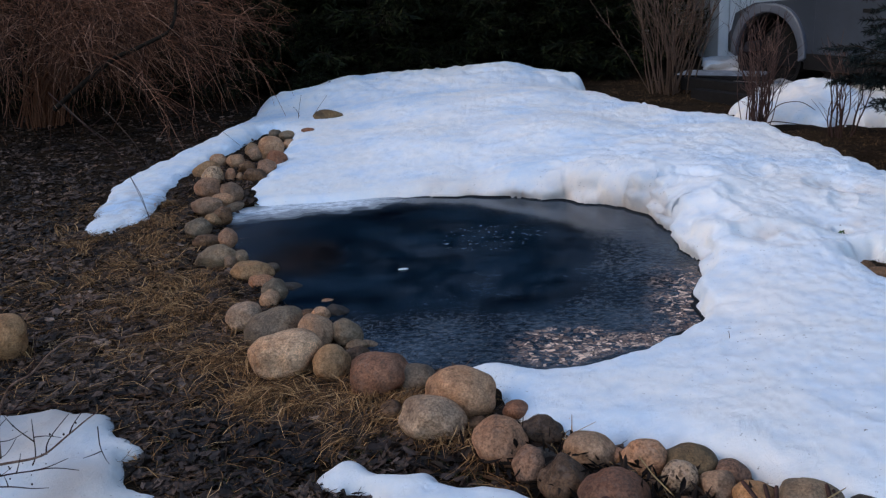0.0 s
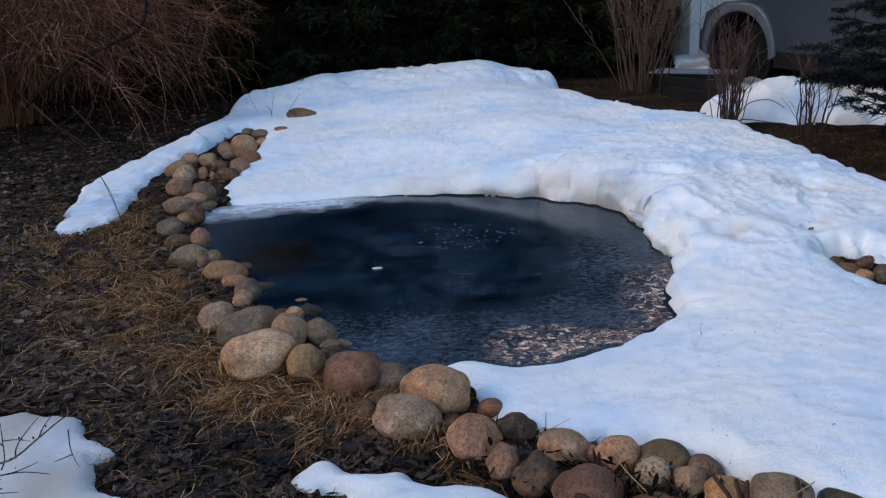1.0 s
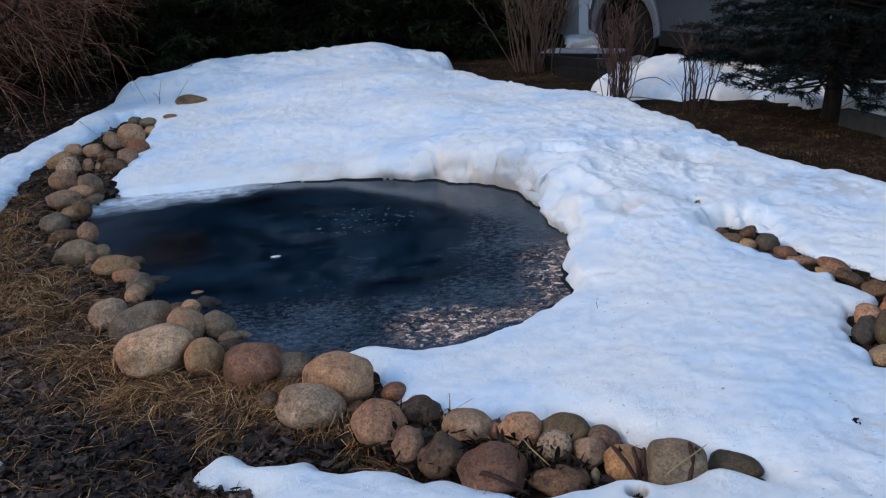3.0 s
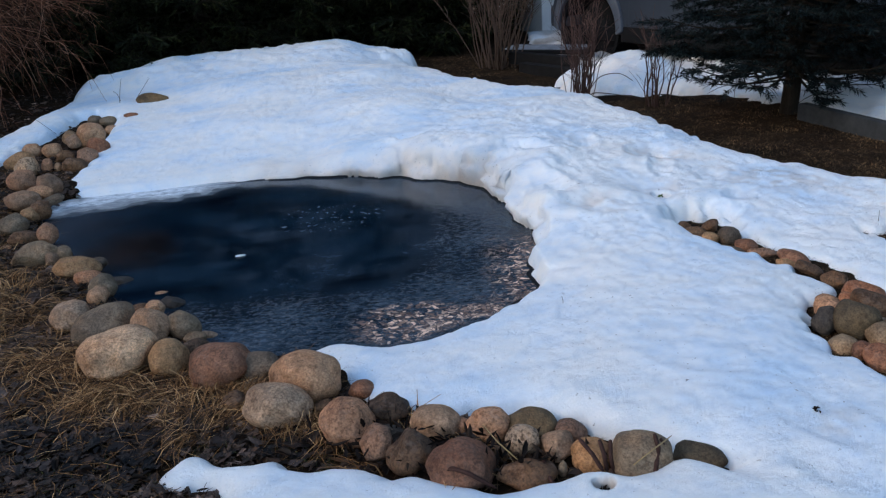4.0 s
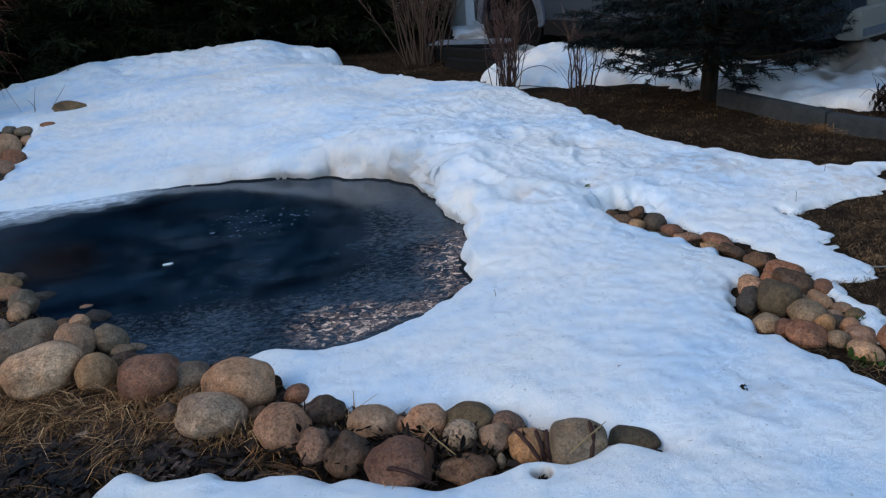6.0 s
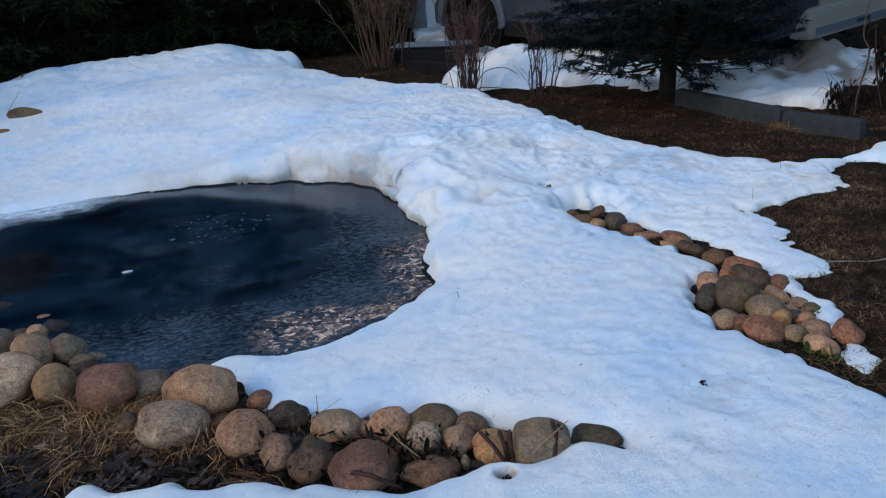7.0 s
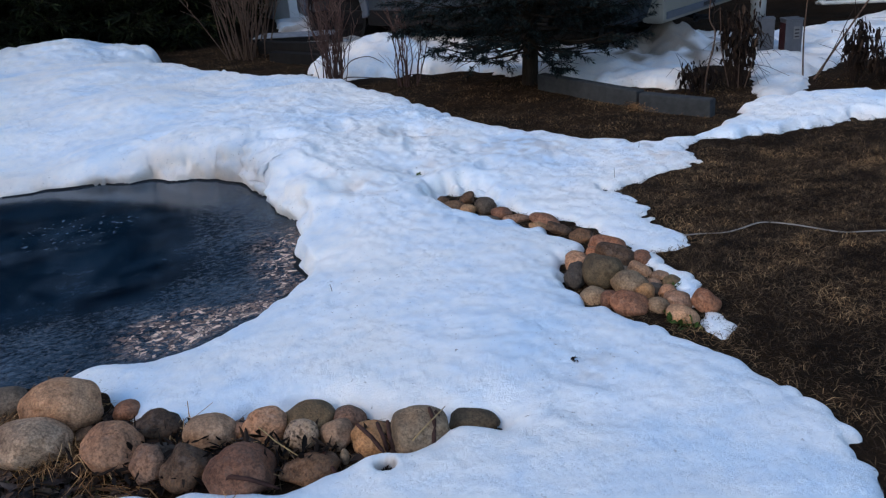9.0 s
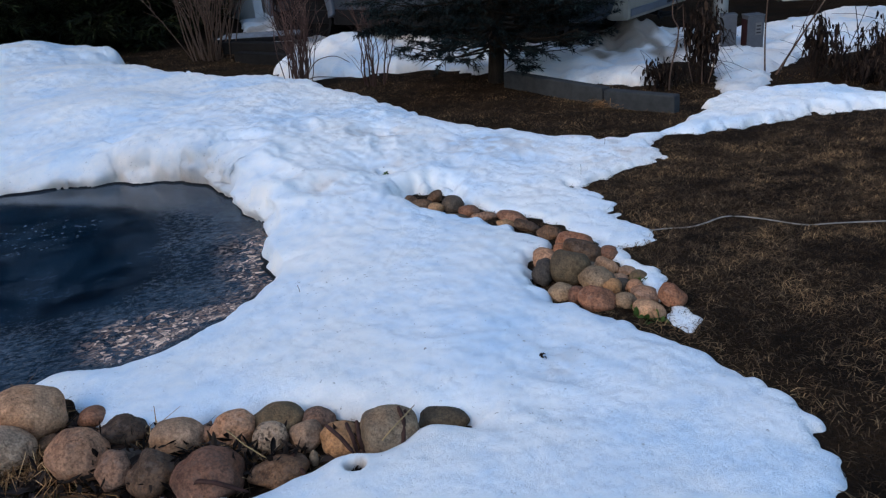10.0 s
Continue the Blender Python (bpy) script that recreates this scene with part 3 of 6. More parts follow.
def snow_sheet(name, xs, ys, outline, holes, depth, label, edge=0.055, dirt_shade=None):
    x, y = np.meshgrid(xs, ys, indexing="ij")
    dp = inside(x, y, POND)
    d = bank_edge(x, y, outline, holes)
    t = depth(x, y)
    def turned(size, seed):
        c, s = math.cos(seed * 1.7), math.sin(seed * 1.7)
        return vnoise(x * c - y * s, x * s + y * c, size, seed)

    rough = 0.28 + 0.58 * np.clip((y - 2.9) / 1.0, 0, 1) * np.clip((x - 0.9) / 0.8, 0.12, 1) * np.clip((8.5 - y) / 1.5, 0.25, 1)
    lumps = rough * (0.008 * turned(0.53, 24) + 0.005 * turned(0.23, 25) + 0.005 * turned(0.11, 26) - 0.008 * np.abs(turned(0.34, 33)) - 0.007 * np.abs(turned(0.15, 34)))
    lumps = lumps + (0.5 + 0.5 * rough) * (0.0038 * turned(0.055, 27) + 0.0042 * turned(0.029, 30))
    lumps = lumps * (1 + 1.6 * np.clip(t - 0.12, 0, 0.2) / 0.12 * np.clip(1 - d / 0.5, 0, 1))
    lumps = lumps - rough * (0.026 * np.clip(turned(0.24, 31) - 0.40, 0, 1) + 0.020 * np.clip(turned(0.10, 32) - 0.42, 0, 1))
    lumps = lumps + np.exp(-np.maximum(d, 0) / 0.12) * np.clip((-0.25 - dp) / 0.2, 0, 1) * (0.014 * turned(0.085, 41) + 0.007 * turned(0.04, 42))
    lumps = lumps + np.clip((-1.6 - x) / 0.3, 0, 1) * (0.010 * turned(0.16, 43) + 0.006 * turned(0.07, 44))
    lumps = lumps + np.clip((y - 9.8) / 0.8, 0, 1) * np.clip(t / 0.2, 0, 1) * (0.026 * turned(0.40, 47) + 0.022 * turned(0.17, 48) + 0.012 * turned(0.08, 49))
    e = edge * (0.6 + 3.0 * t) * (1 + 1.8 * np.clip((4.2 - y) / 0.4, 0, 1) * np.clip((dp + 0.45) / 0.2, 0, 1))
    for hx, hy, hr in MELT_HOLES:
        far = np.hypot(x - hx, (y - hy) * 0.8) - hr
        e = e * np.clip((far + 0.01) / 0.08, 0.15, 1)
        d = np.minimum(d, far * (3.0 if hr < 0.02 else 1.0))
    e = np.maximum(e, 0.02)
    e = e * (1 + 2.2 * np.clip((-0.15 - x) / 0.35, 0, 1) * np.clip((y - 5.6) / 0.3, 0, 1) * np.clip((dp + 0.5) / 0.2, 0, 1))
    shape = 0.0
    for hx, hy, ra, rb, turn, up in DENTS:
        c, s = math.cos(radians(turn)), math.sin(radians(turn))
        u, v = ((x - hx) * c + (y - hy) * s) / ra, ((y - hy) * c - (x - hx) * s) / rb
        q = u * u + v * v
        shape = shape + up * np.exp(-q * q * 0.7) * (1 + 0.35 * turned(0.07, 36)) - (0.35 * up * np.exp(-((np.sqrt(q) - 1.5) / 0.35) ** 2) if up < 0 else 0)
    lumps = lumps + shape * (0.40 + 0.25 * np.clip((y - 3.6) / 0.8, 0, 1) * np.clip((6.8 - y) / 0.6, 0, 1)) * np.clip(t / 0.08, 0, 1)
    rise = np.where(d > 0, 1 - np.exp(-np.maximum(d, 0) / e), d / e * 1.2)
    base = 0.03 - 0.05 * np.clip((dp + 0.10) / 0.06, 0, 1)
    z = base + (t + lumps * np.clip(d / 0.15, 0, 1)) * rise
    z = np.maximum(z, -0.12)
    # the melting face bulges out over the ice and is lumpy all over
    gx, gy = np.gradient(d, xs, ys)
    size = np.hypot(gx, gy) + 1e-6
    along = 1.5 * np.arctan2(x, y - 4.7)
    lumpy = vnoise(along + 0.8 * z, z * 2.2 + 0.2 * along, 0.20, 37) + 0.6 * vnoise(along - 1.1 * z, z * 2.4, 0.09, 38) + 0.25 * vnoise(along, z * 2.0, 0.04, 39)
    face = np.sin(math.pi * np.clip((rise - 0.10) / 0.90, 0, 1)) * np.clip((t - 0.035) / 0.10, 0, 1) * np.clip((dp + 0.55) / 0.2, 0, 1)
    out = face * (0.020 + 0.17 * t) * (1.0 + 0.75 * lumpy) + np.clip(1 - np.abs(d) / 0.07, 0, 1) * 0.012 * turned(0.045, 40) * np.clip((-0.25 - dp) / 0.1, 0, 1)
    moved = (x - gx / size * out, y - gy / size * out)
    z = z + face * 0.020 * lumpy
    # dirt on the melting face, its shade painted in towards the foot
    near_pond = np.clip(1.2 - np.abs(dp + 0.08) / 0.20, 0, 1) * np.clip((y - 4.6) / 1.0, 0, 1) * np.clip((x + 0.5) / 0.5, 0, 1) * np.clip(1.15 - rise, 0, 1) * 1.3
    g = np.clip(0.40 * np.clip(1 - d / 0.05, 0, 1) * (0.5 + 0.5 * vnoise(x, y, 0.13, 28)) * np.clip((x + 0.5) / 0.4 + (y < 5.0), 0, 1) + 1.0 * near_pond * (0.62 + 0.38 * vnoise(x, y, 0.22, 29)), 0, 1)
    # hole walls painted dark, for dirt and for the shade inside
    for hx, hy, hr in MELT_HOLES:
        g = np.maximum(g, np.clip(1.3 - (np.hypot(x - hx, y - hy) - hr * 0.8) / 0.020, 0, 1))
    for hx, hy, ra, most in ((1.73, 4.30, 0.13, 0.45), (2.45, 5.20, 0.22, 0.40), (2.95, 4.55, 0.30, 0.40), (3.5, 4.1, 0.35, 0.35), (2.2, 4.5, 0.15, 0.4), (1.65, 2.1, 0.10, 0.3), (-2.2, 6.3, 0.5, 0.35)):
        g = np.maximum(g, most * np.exp(-((x - hx) ** 2 + (y - hy) ** 2) / ra ** 2) * np.clip(0.3 + 1.4 * turned(0.05, 45) + 0.6 * turned(0.13, 46), 0, 1))
    if dirt_shade:
        g = np.clip(g + dirt_shade(x, y), 0, 1)
    return tagged(sheet(name, xs, ys, z, d > -0.05, SNOW, [("grime", g)], moved), label, "snow", kind="structure")


def rim_line(count=420):
    """Where the melting bank meets the ice, going round the pond."""
    out = []
    for k in range(count):
        an = 2 * math.pi * k / count
        r = np.arange(0.3, 2.2, 0.006)
        x, y = -0.05 + r * math.sin(an), 4.7 + r * math.cos(an)
        d = bank_edge(x, y, SNOW_MAIN, [POND, STONE_PIT])
        hit = np.nonzero(d > 0.002)[0]
        ok = len(hit) and not (x[hit[0]] < -0.45 and y[hit[0]] > 5.5) and inside(x, y, POND)[hit[0]] < 0.3 and inside(x, y, SNOW_MAIN)[hit[0]] > 0.02
        out.append((x[hit[0]], y[hit[0]]) if ok else None)
    return out


def widening(lo, hi, a, b):
    out = [lo]
    while out[-1] < hi:
        out.append(out[-1] + a + b * out[-1])
    return np.array(out)


snow_sheet("snow_bank", np.arange(-2.9, 6.1, 0.0125), widening(0.7, 12.3, 0.005, 0.0026), SNOW_MAIN, [POND, STONE_PIT], depth_at,
           "thick old wet snow banked round the frozen pond")
snow_sheet("snow_patch", np.arange(-2.2, -0.8, 0.02), np.arange(2.0, 3.2, 0.02), SNOW_LEFT, [], lambda x, y: 0.06 + 0.022 * vnoise(x, y, 0.2, 60) + 0.012 * vnoise(x, y, 0.08, 62), "thin melting snow patch on dead leaves", 0.05,
           lambda x, y: 0.30 + 0.35 * vnoise(x, y, 0.25, 61))
snow_sheet("snow_patch", np.arange(2.1, 2.5, 0.012), np.arange(1.95, 2.4, 0.012), SNOW_CHIP, [], lambda x, y: 0.026 + 0.008 * vnoise(x, y, 0.05, 63), "small melting snow remnant beside the stones", 0.03)


def far_depth(x, y):
    pile = 0.28 * np.exp(-((x - 3.75) / 0.45) ** 2 - ((y - 8.5) / 0.5) ** 2)
    heap = 0.16 * np.exp(-((x - 5.98) / 0.34) ** 2 - ((y - 6.62) / 0.32) ** 2) * (1 + 0.6 * vnoise(x, y, 0.18, 49) + 0.35 * vnoise(x, y, 0.09, 50))
    far = 1 - 0.75 * np.clip((y - 9.2) / 0.8, 0, 1)
    return 0.05 + 0.03 * far + pile * (1 + 0.15 * vnoise(x, y, 0.22, 40) + 0.08 * vnoise(x, y, 0.1, 48)) + heap + 0.05 * far * vnoise(x, y, 0.6, 41) + 0.034 * vnoise(x, y, 0.25, 42) + 0.034 * vnoise(x * 0.8 + y * 0.6, y * 0.8 - x * 0.6, 0.13, 46)


snow_sheet("snow_field", np.arange(2.6, 11.2, 0.035), np.arange(4.3, 15.2, 0.04), SNOW_FAR, [], far_depth, "trampled snow in front of the parked car", 0.07,
           lambda x, y: 2.2 * np.exp(-((x - 5.82) / 0.52) ** 2 - ((y - 6.48) / 0.46) ** 2) * (0.65 + 0.7 * vnoise(x, y, 0.14, 43))
           # even darkening past x 4.6 paints shade over the snow
           + 0.10 * np.clip((x - 4.6) / 0.4, 0, 1)
           + 0.22 * np.clip(0.4 + vnoise(x, y, 0.7, 44) + 0.6 * vnoise(x, y, 0.2, 45), 0, 1) + 0.7 * np.clip((y - 9.3) / 0.6, 0, 1) * np.clip((5.2 - x) / 0.6, 0, 1) * np.clip(0.6 + vnoise(x, y, 0.4, 47), 0, 1))


# Black strip along the rim, drawn in place of the overhang's shade.
RIM_SHADE = Mat("rim_shade_black", 0.7).dull(0.1)
RIM_SHADE.color(RIM_SHADE.ramp(RIM_SHADE.noise(20, 4), [(0.3, (0.004, 0.005, 0.007)), (0.7, (0.012, 0.013, 0.016))]))


def rim_shade():
    v, f, run = [], [], None
    for p in rim_line():
        if p is None:
            run = None
            continue
        n = Vector((p[0] + 0.05, p[1] - 4.7)).normalized()
        h = 0.011 + 0.002 * float(vnoise(np.array([p[0]]), np.array([p[1]]), 0.15, 51)[0])
        thin = min(1.0, max(0.1, (p[0] + 0.45) / 0.5)) if p[1] > 5 else 0.6
        h = h * thin
        k = len(v)
        v += [(p[0] - n.x * 0.022 * thin, p[1] - n.y * 0.022 * thin, -0.02), (p[0] - n.x * 0.017 * thin, p[1] - n.y * 0.017 * thin, h * 0.6), (p[0] - n.x * 0.006 * thin, p[1] - n.y * 0.006 * thin, h), (p[0] + n.x * 0.014, p[1] + n.y * 0.014, h - 0.006)]
        if run is not None:
            f += [(run + i, k + i, k + i + 1, run + i + 1) for i in range(3)]
        run = k
    tagged(mesh_object("pond_liner", v, f, RIM_SHADE.m), "thin black strip painting the shade under the melting snow", "pond liner", kind="structure")


rim_shade()


# ---- stones ----
def ball(level):
    bm = bmesh.new()
    bmesh.ops.create_icosphere(bm, subdivisions=level, radius=1.0)
    v = np.array([tuple(q.co) for q in bm.verts])
    fc = [[q.index for q in p.verts] for p in bm.faces]
    bm.free()
    return v, fc


BALL = ball(4)
stone_count = [0]


def stone(x, y, z, a, b, c, yaw, tilt, kind):
    """One rounded boulder: its middle, its half axes, its turn and its lean."""
    stone_count[0] += 1
    s = stone_count[0]
    rng = np.random.RandomState(s)
    v = BALL[0].copy()
    off = rng.uniform(-50, 50, 3)
    craggy = 1.7 if kind in ("brown", "dark") else 1.0
    lump = np.array([noise.noise(Vector(p * 0.9 + off)) * 0.17 * craggy + noise.noise(Vector(p * 2.1 + off)) * 0.07 * craggy + noise.noise(Vector(p * 6.0 + off)) * 0.013 * craggy for p in v])
    v = np.sign(v) * np.abs(v) ** 0.96
    for _ in range(6):                       # worn flats
        n = rng.normal(size=3)
        n /= np.linalg.norm(n)
        over = np.maximum(v @ n - rng.uniform(0.80, 0.95), 0)
        v = v - 0.75 * over[:, None] * n
    v = v * (1 + lump)[:, None] * (a, b, c)
    ob = mesh_object("stone", v, BALL[1], STONE[kind])
    ob.matrix_world = pose(x, y, z, 0, 0, yaw) @ pose(0, 0, 0, 0, tilt, 0)
    size = "large" if a > 0.12 else "small" if a < 0.06 else "fist-sized"
    return tagged(ob, STONE_WORDS[kind] + " " + size + " rounded stone edging the pond", "stone", "stones round the pond")


stone(-1.65, 8.84, 0.07, 0.071, 0.064, 0.053, 11, 0, "grey")
stone(-1.51, 7.84, 0.12, 0.122, 0.116, 0.117, 11, 0, "tan")
stone(-1.38, 7.34, 0.10, 0.090, 0.085, 0.090, 11, 10, "red")
stone(-1.51, 8.76, 0.07, 0.082, 0.056, 0.047, 10, 0, "grey")
stone(-1.42, 8.28, 0.07, 0.061, 0.056, 0.047, 10, 0, "tan")
stone(-1.73, 8.03, 0.08, 0.066, 0.062, 0.066, 12, 0, "grey")
stone(-1.64, 7.83, 0.08, 0.085, 0.076, 0.063, 12, 0, "cream")
stone(-1.43, 7.13, 0.09, 0.097, 0.086, 0.072, 11, 20, "pinkish")
stone(-1.50, 6.92, 0.08, 0.090, 0.073, 0.061, 12, 10, "brown")
stone(-1.64, 7.31, 0.07, 0.075, 0.059, 0.050, 13, 0, "brown")
stone(-1.78, 7.56, 0.08, 0.078, 0.074, 0.062, 13, 0, "tan")
stone(-1.95, 7.61, 0.08, 0.084, 0.075, 0.062, 14, 0, "tan")
stone(-1.97, 7.26, 0.08, 0.115, 0.077, 0.065, 15, -10, "ochre")
stone(-1.83, 6.91, 0.09, 0.091, 0.086, 0.081, 15, 0, "speckled")
stone(-1.76, 6.47, 0.10, 0.099, 0.094, 0.085, 15, 0, "pinkish")
stone(-1.70, 6.97, 0.08, 0.043, 0.041, 0.068, 14, 10, "pinkish")
stone(-1.63, 6.98, 0.06, 0.029, 0.027, 0.041, 13, 10, "tan")
stone(-1.55, 6.30, 0.09, 0.087, 0.083, 0.078, 14, 20, "tan")
stone(-1.59, 6.19, 0.07, 0.090, 0.061, 0.051, 14, 10, "tan")
stone(-1.64, 5.94, 0.09, 0.112, 0.084, 0.070, 15, 0, "tan")
stone(-1.48, 5.69, 0.08, 0.068, 0.064, 0.068, 15, 10, "brown")
stone(-1.47, 6.00, 0.06, 0.079, 0.039, 0.033, 14, -10, "grey")
stone(-1.57, 5.39, 0.09, 0.088, 0.083, 0.071, 16, 0, "grey")
stone(-1.53, 5.65, 0.07, 0.063, 0.056, 0.047, 15, 10, "ochre")
stone(-1.33, 5.16, 0.08, 0.062, 0.059, 0.062, 14, 20, "orange")
stone(-1.45, 5.15, 0.07, 0.091, 0.056, 0.046, 16, 0, "brown")
stone(-1.31, 4.76, 0.09, 0.115, 0.084, 0.070, 15, -5, "grey")
stone(-1.17, 4.76, 0.07, 0.047, 0.045, 0.051, 14, 0, "grey")
stone(-1.22, 4.71, 0.07, 0.037, 0.035, 0.044, 14, 0, "tan")
stone(-1.05, 4.48, 0.08, 0.117, 0.072, 0.059, 13, 10, "ochre")
stone(-0.96, 4.57, 0.06, 0.042, 0.038, 0.031, 12, 0, "dark")
stone(-0.97, 4.35, 0.06, 0.074, 0.051, 0.042, 13, 15, "pinkish")
stone(-0.87, 4.16, 0.08, 0.065, 0.062, 0.062, 12, 30, "grey")
stone(-0.88, 4.06, 0.07, 0.052, 0.050, 0.049, 12, 10, "tan")
stone(-0.85, 4.41, -0.00, 0.081, 0.041, 0.033, 11, 12, "dark")
stone(-0.95, 3.80, 0.09, 0.085, 0.081, 0.070, 14, -10, "cream")
stone(-0.78, 3.62, 0.10, 0.141, 0.109, 0.088, 12, -15, "grey")
stone(-0.68, 3.30, 0.11, 0.155, 0.126, 0.102, 12, -6, "cream")
stone(-0.58, 3.55, 0.09, 0.089, 0.085, 0.075, 9, 35, "tan")
stone(-0.67, 3.88, 0.05, 0.047, 0.033, 0.027, 10, 0, "brown")
stone(-0.60, 3.84, 0.06, 0.046, 0.044, 0.040, 9, 10, "cream")
stone(-0.61, 4.19, -0.01, 0.041, 0.019, 0.016, 8, 5, "pinkish")
stone(-0.54, 4.01, 0.00, 0.057, 0.047, 0.038, 8, 25, "dark")
stone(-0.45, 3.55, 0.08, 0.074, 0.070, 0.059, 7, 35, "grey")
stone(-0.40, 3.47, 0.05, 0.050, 0.036, 0.029, 7, 10, "grey")
stone(-0.36, 3.59, -0.00, 0.046, 0.028, 0.022, 6, 20, "cream")
stone(-0.48, 3.23, 0.09, 0.082, 0.078, 0.075, 9, 15, "ochre")
stone(-0.40, 3.33, 0.06, 0.072, 0.054, 0.044, 7, 10, "brown")
stone(-0.28, 3.08, 0.10, 0.124, 0.115, 0.092, 5, -8, "red")
stone(-0.14, 3.06, 0.08, 0.083, 0.072, 0.057, 3, -8, "grey")
stone(0.03, 2.87, 0.11, 0.136, 0.118, 0.094, -1, 12, "tan")
stone(-0.16, 2.97, 0.05, 0.053, 0.034, 0.027, 3, -5, "grey")
stone(-0.08, 2.72, 0.09, 0.124, 0.097, 0.076, 2, 18, "cream")
stone(-0.23, 2.85, 0.06, 0.049, 0.045, 0.036, 5, 0, "brown")
stone(0.15, 2.52, 0.10, 0.095, 0.090, 0.083, -3, 35, "pinkish")
stone(0.23, 2.80, 0.06, 0.048, 0.045, 0.035, -5, 0, "red")
stone(0.30, 2.61, 0.07, 0.083, 0.071, 0.055, -7, 10, "brown")
stone(0.23, 2.39, 0.09, 0.054, 0.051, 0.068, -5, 15, "pinkish")
stone(0.08, 2.73, 0.05, 0.041, 0.037, 0.029, -2, 0, "brown")
stone(-2.01, 3.64, 0.12, 0.108, 0.102, 0.112, 29, 10, "ochre")
stone(0.43, 2.47, 0.08, 0.086, 0.075, 0.058, -9, 8, "tan")
stone(0.52, 2.45, 0.06, 0.037, 0.035, 0.032, -11, 0, "pinkish")
stone(0.60, 2.40, 0.08, 0.070, 0.067, 0.066, -13, 30, "pinkish")
stone(0.53, 2.37, 0.05, 0.055, 0.038, 0.029, -12, 5, "dark")
stone(0.46, 2.19, 0.09, 0.104, 0.096, 0.073, -11, 12, "red")
stone(0.32, 2.30, 0.09, 0.069, 0.066, 0.071, -7, 10, "brown")
stone(0.59, 2.27, 0.06, 0.035, 0.033, 0.033, -14, 0, "brown")
stone(0.73, 2.38, 0.07, 0.091, 0.072, 0.056, -17, 0, "olive")
stone(0.68, 2.28, 0.08, 0.054, 0.051, 0.057, -16, 10, "speckled")
stone(0.78, 2.24, 0.07, 0.057, 0.054, 0.048, -18, -20, "tan")
stone(0.85, 2.32, 0.06, 0.057, 0.047, 0.037, -20, 10, "pinkish")
stone(0.66, 2.13, 0.06, 0.087, 0.053, 0.040, -16, 0, "brown")
stone(0.76, 2.13, 0.06, 0.014, 0.014, 0.031, -19, 0, "grey")
stone(0.86, 2.16, 0.07, 0.067, 0.064, 0.056, -21, 0, "ochre")
stone(0.99, 2.09, 0.09, 0.094, 0.089, 0.080, -25, 5, "grey")
stone(1.18, 2.08, 0.06, 0.082, 0.051, 0.039, -29, 8, "olive")
stone(0.28, 2.46, 0.06, 0.048, 0.045, 0.035, -6, 0, "dark")
stone(2.08, 4.00, 0.06, 0.043, 0.041, 0.040, -27, 40, "brown")
stone(2.10, 3.92, 0.06, 0.064, 0.047, 0.039, -27, 10, "brown")
stone(2.24, 4.01, 0.06, 0.044, 0.041, 0.034, -28, -20, "brown")
stone(2.15, 3.84, 0.06, 0.044, 0.042, 0.036, -28, 0, "ochre")
stone(2.24, 3.81, 0.07, 0.064, 0.054, 0.044, -30, 10, "dark")
stone(2.26, 3.68, 0.06, 0.056, 0.042, 0.035, -31, 5, "red")
stone(2.25, 3.60, 0.05, 0.029, 0.028, 0.023, -31, 0, "pinkish")
stone(2.15, 3.68, 0.05, 0.091, 0.028, 0.023, -29, 5, "grey")
stone(2.30, 3.58, 0.05, 0.062, 0.031, 0.026, -32, 0, "pinkish")
stone(2.37, 3.44, 0.06, 0.081, 0.048, 0.039, -34, 18, "red")
stone(2.32, 3.42, 0.05, 0.051, 0.031, 0.025, -33, 10, "ochre")
stone(2.36, 3.31, 0.06, 0.065, 0.040, 0.033, -35, 25, "brown")
stone(2.39, 3.16, 0.06, 0.058, 0.046, 0.037, -36, 12, "brown")
stone(2.40, 2.97, 0.07, 0.090, 0.060, 0.049, -38, 14, "red")
stone(2.30, 2.95, 0.06, 0.037, 0.035, 0.037, -37, 0, "red")
stone(2.34, 2.84, 0.07, 0.093, 0.067, 0.055, -38, 25, "brown")
stone(2.17, 2.90, 0.07, 0.058, 0.056, 0.047, -36, 0, "pinkish")
stone(2.07, 2.76, 0.08, 0.051, 0.049, 0.063, -36, 0, "dark")
stone(2.16, 2.70, 0.10, 0.088, 0.084, 0.083, -38, 0, "olive")
stone(2.21, 2.58, 0.07, 0.082, 0.066, 0.053, -40, 15, "grey")
stone(2.03, 2.59, 0.06, 0.052, 0.049, 0.041, -37, 0, "grey")
stone(2.05, 2.51, 0.07, 0.039, 0.037, 0.045, -38, 15, "red")
stone(2.09, 2.43, 0.07, 0.076, 0.068, 0.055, -40, 18, "red")
stone(2.44, 2.78, 0.06, 0.044, 0.042, 0.038, -40, 0, "red")
stone(2.34, 2.67, 0.06, 0.063, 0.048, 0.038, -40, 30, "tan")
stone(2.32, 2.74, 0.05, 0.023, 0.022, 0.020, -39, 0, "grey")
stone(2.31, 2.55, 0.05, 0.041, 0.032, 0.026, -41, 10, "tan")
stone(2.21, 2.48, 0.07, 0.036, 0.034, 0.044, -41, 0, "ochre")
stone(2.39, 2.59, 0.05, 0.047, 0.032, 0.026, -42, 10, "tan")
stone(2.29, 2.44, 0.06, 0.038, 0.036, 0.038, -42, 0, "pinkish")
stone(2.27, 2.49, 0.06, 0.038, 0.036, 0.033, -41, 0, "dark")
stone(2.18, 2.37, 0.06, 0.046, 0.044, 0.038, -42, -5, "grey")
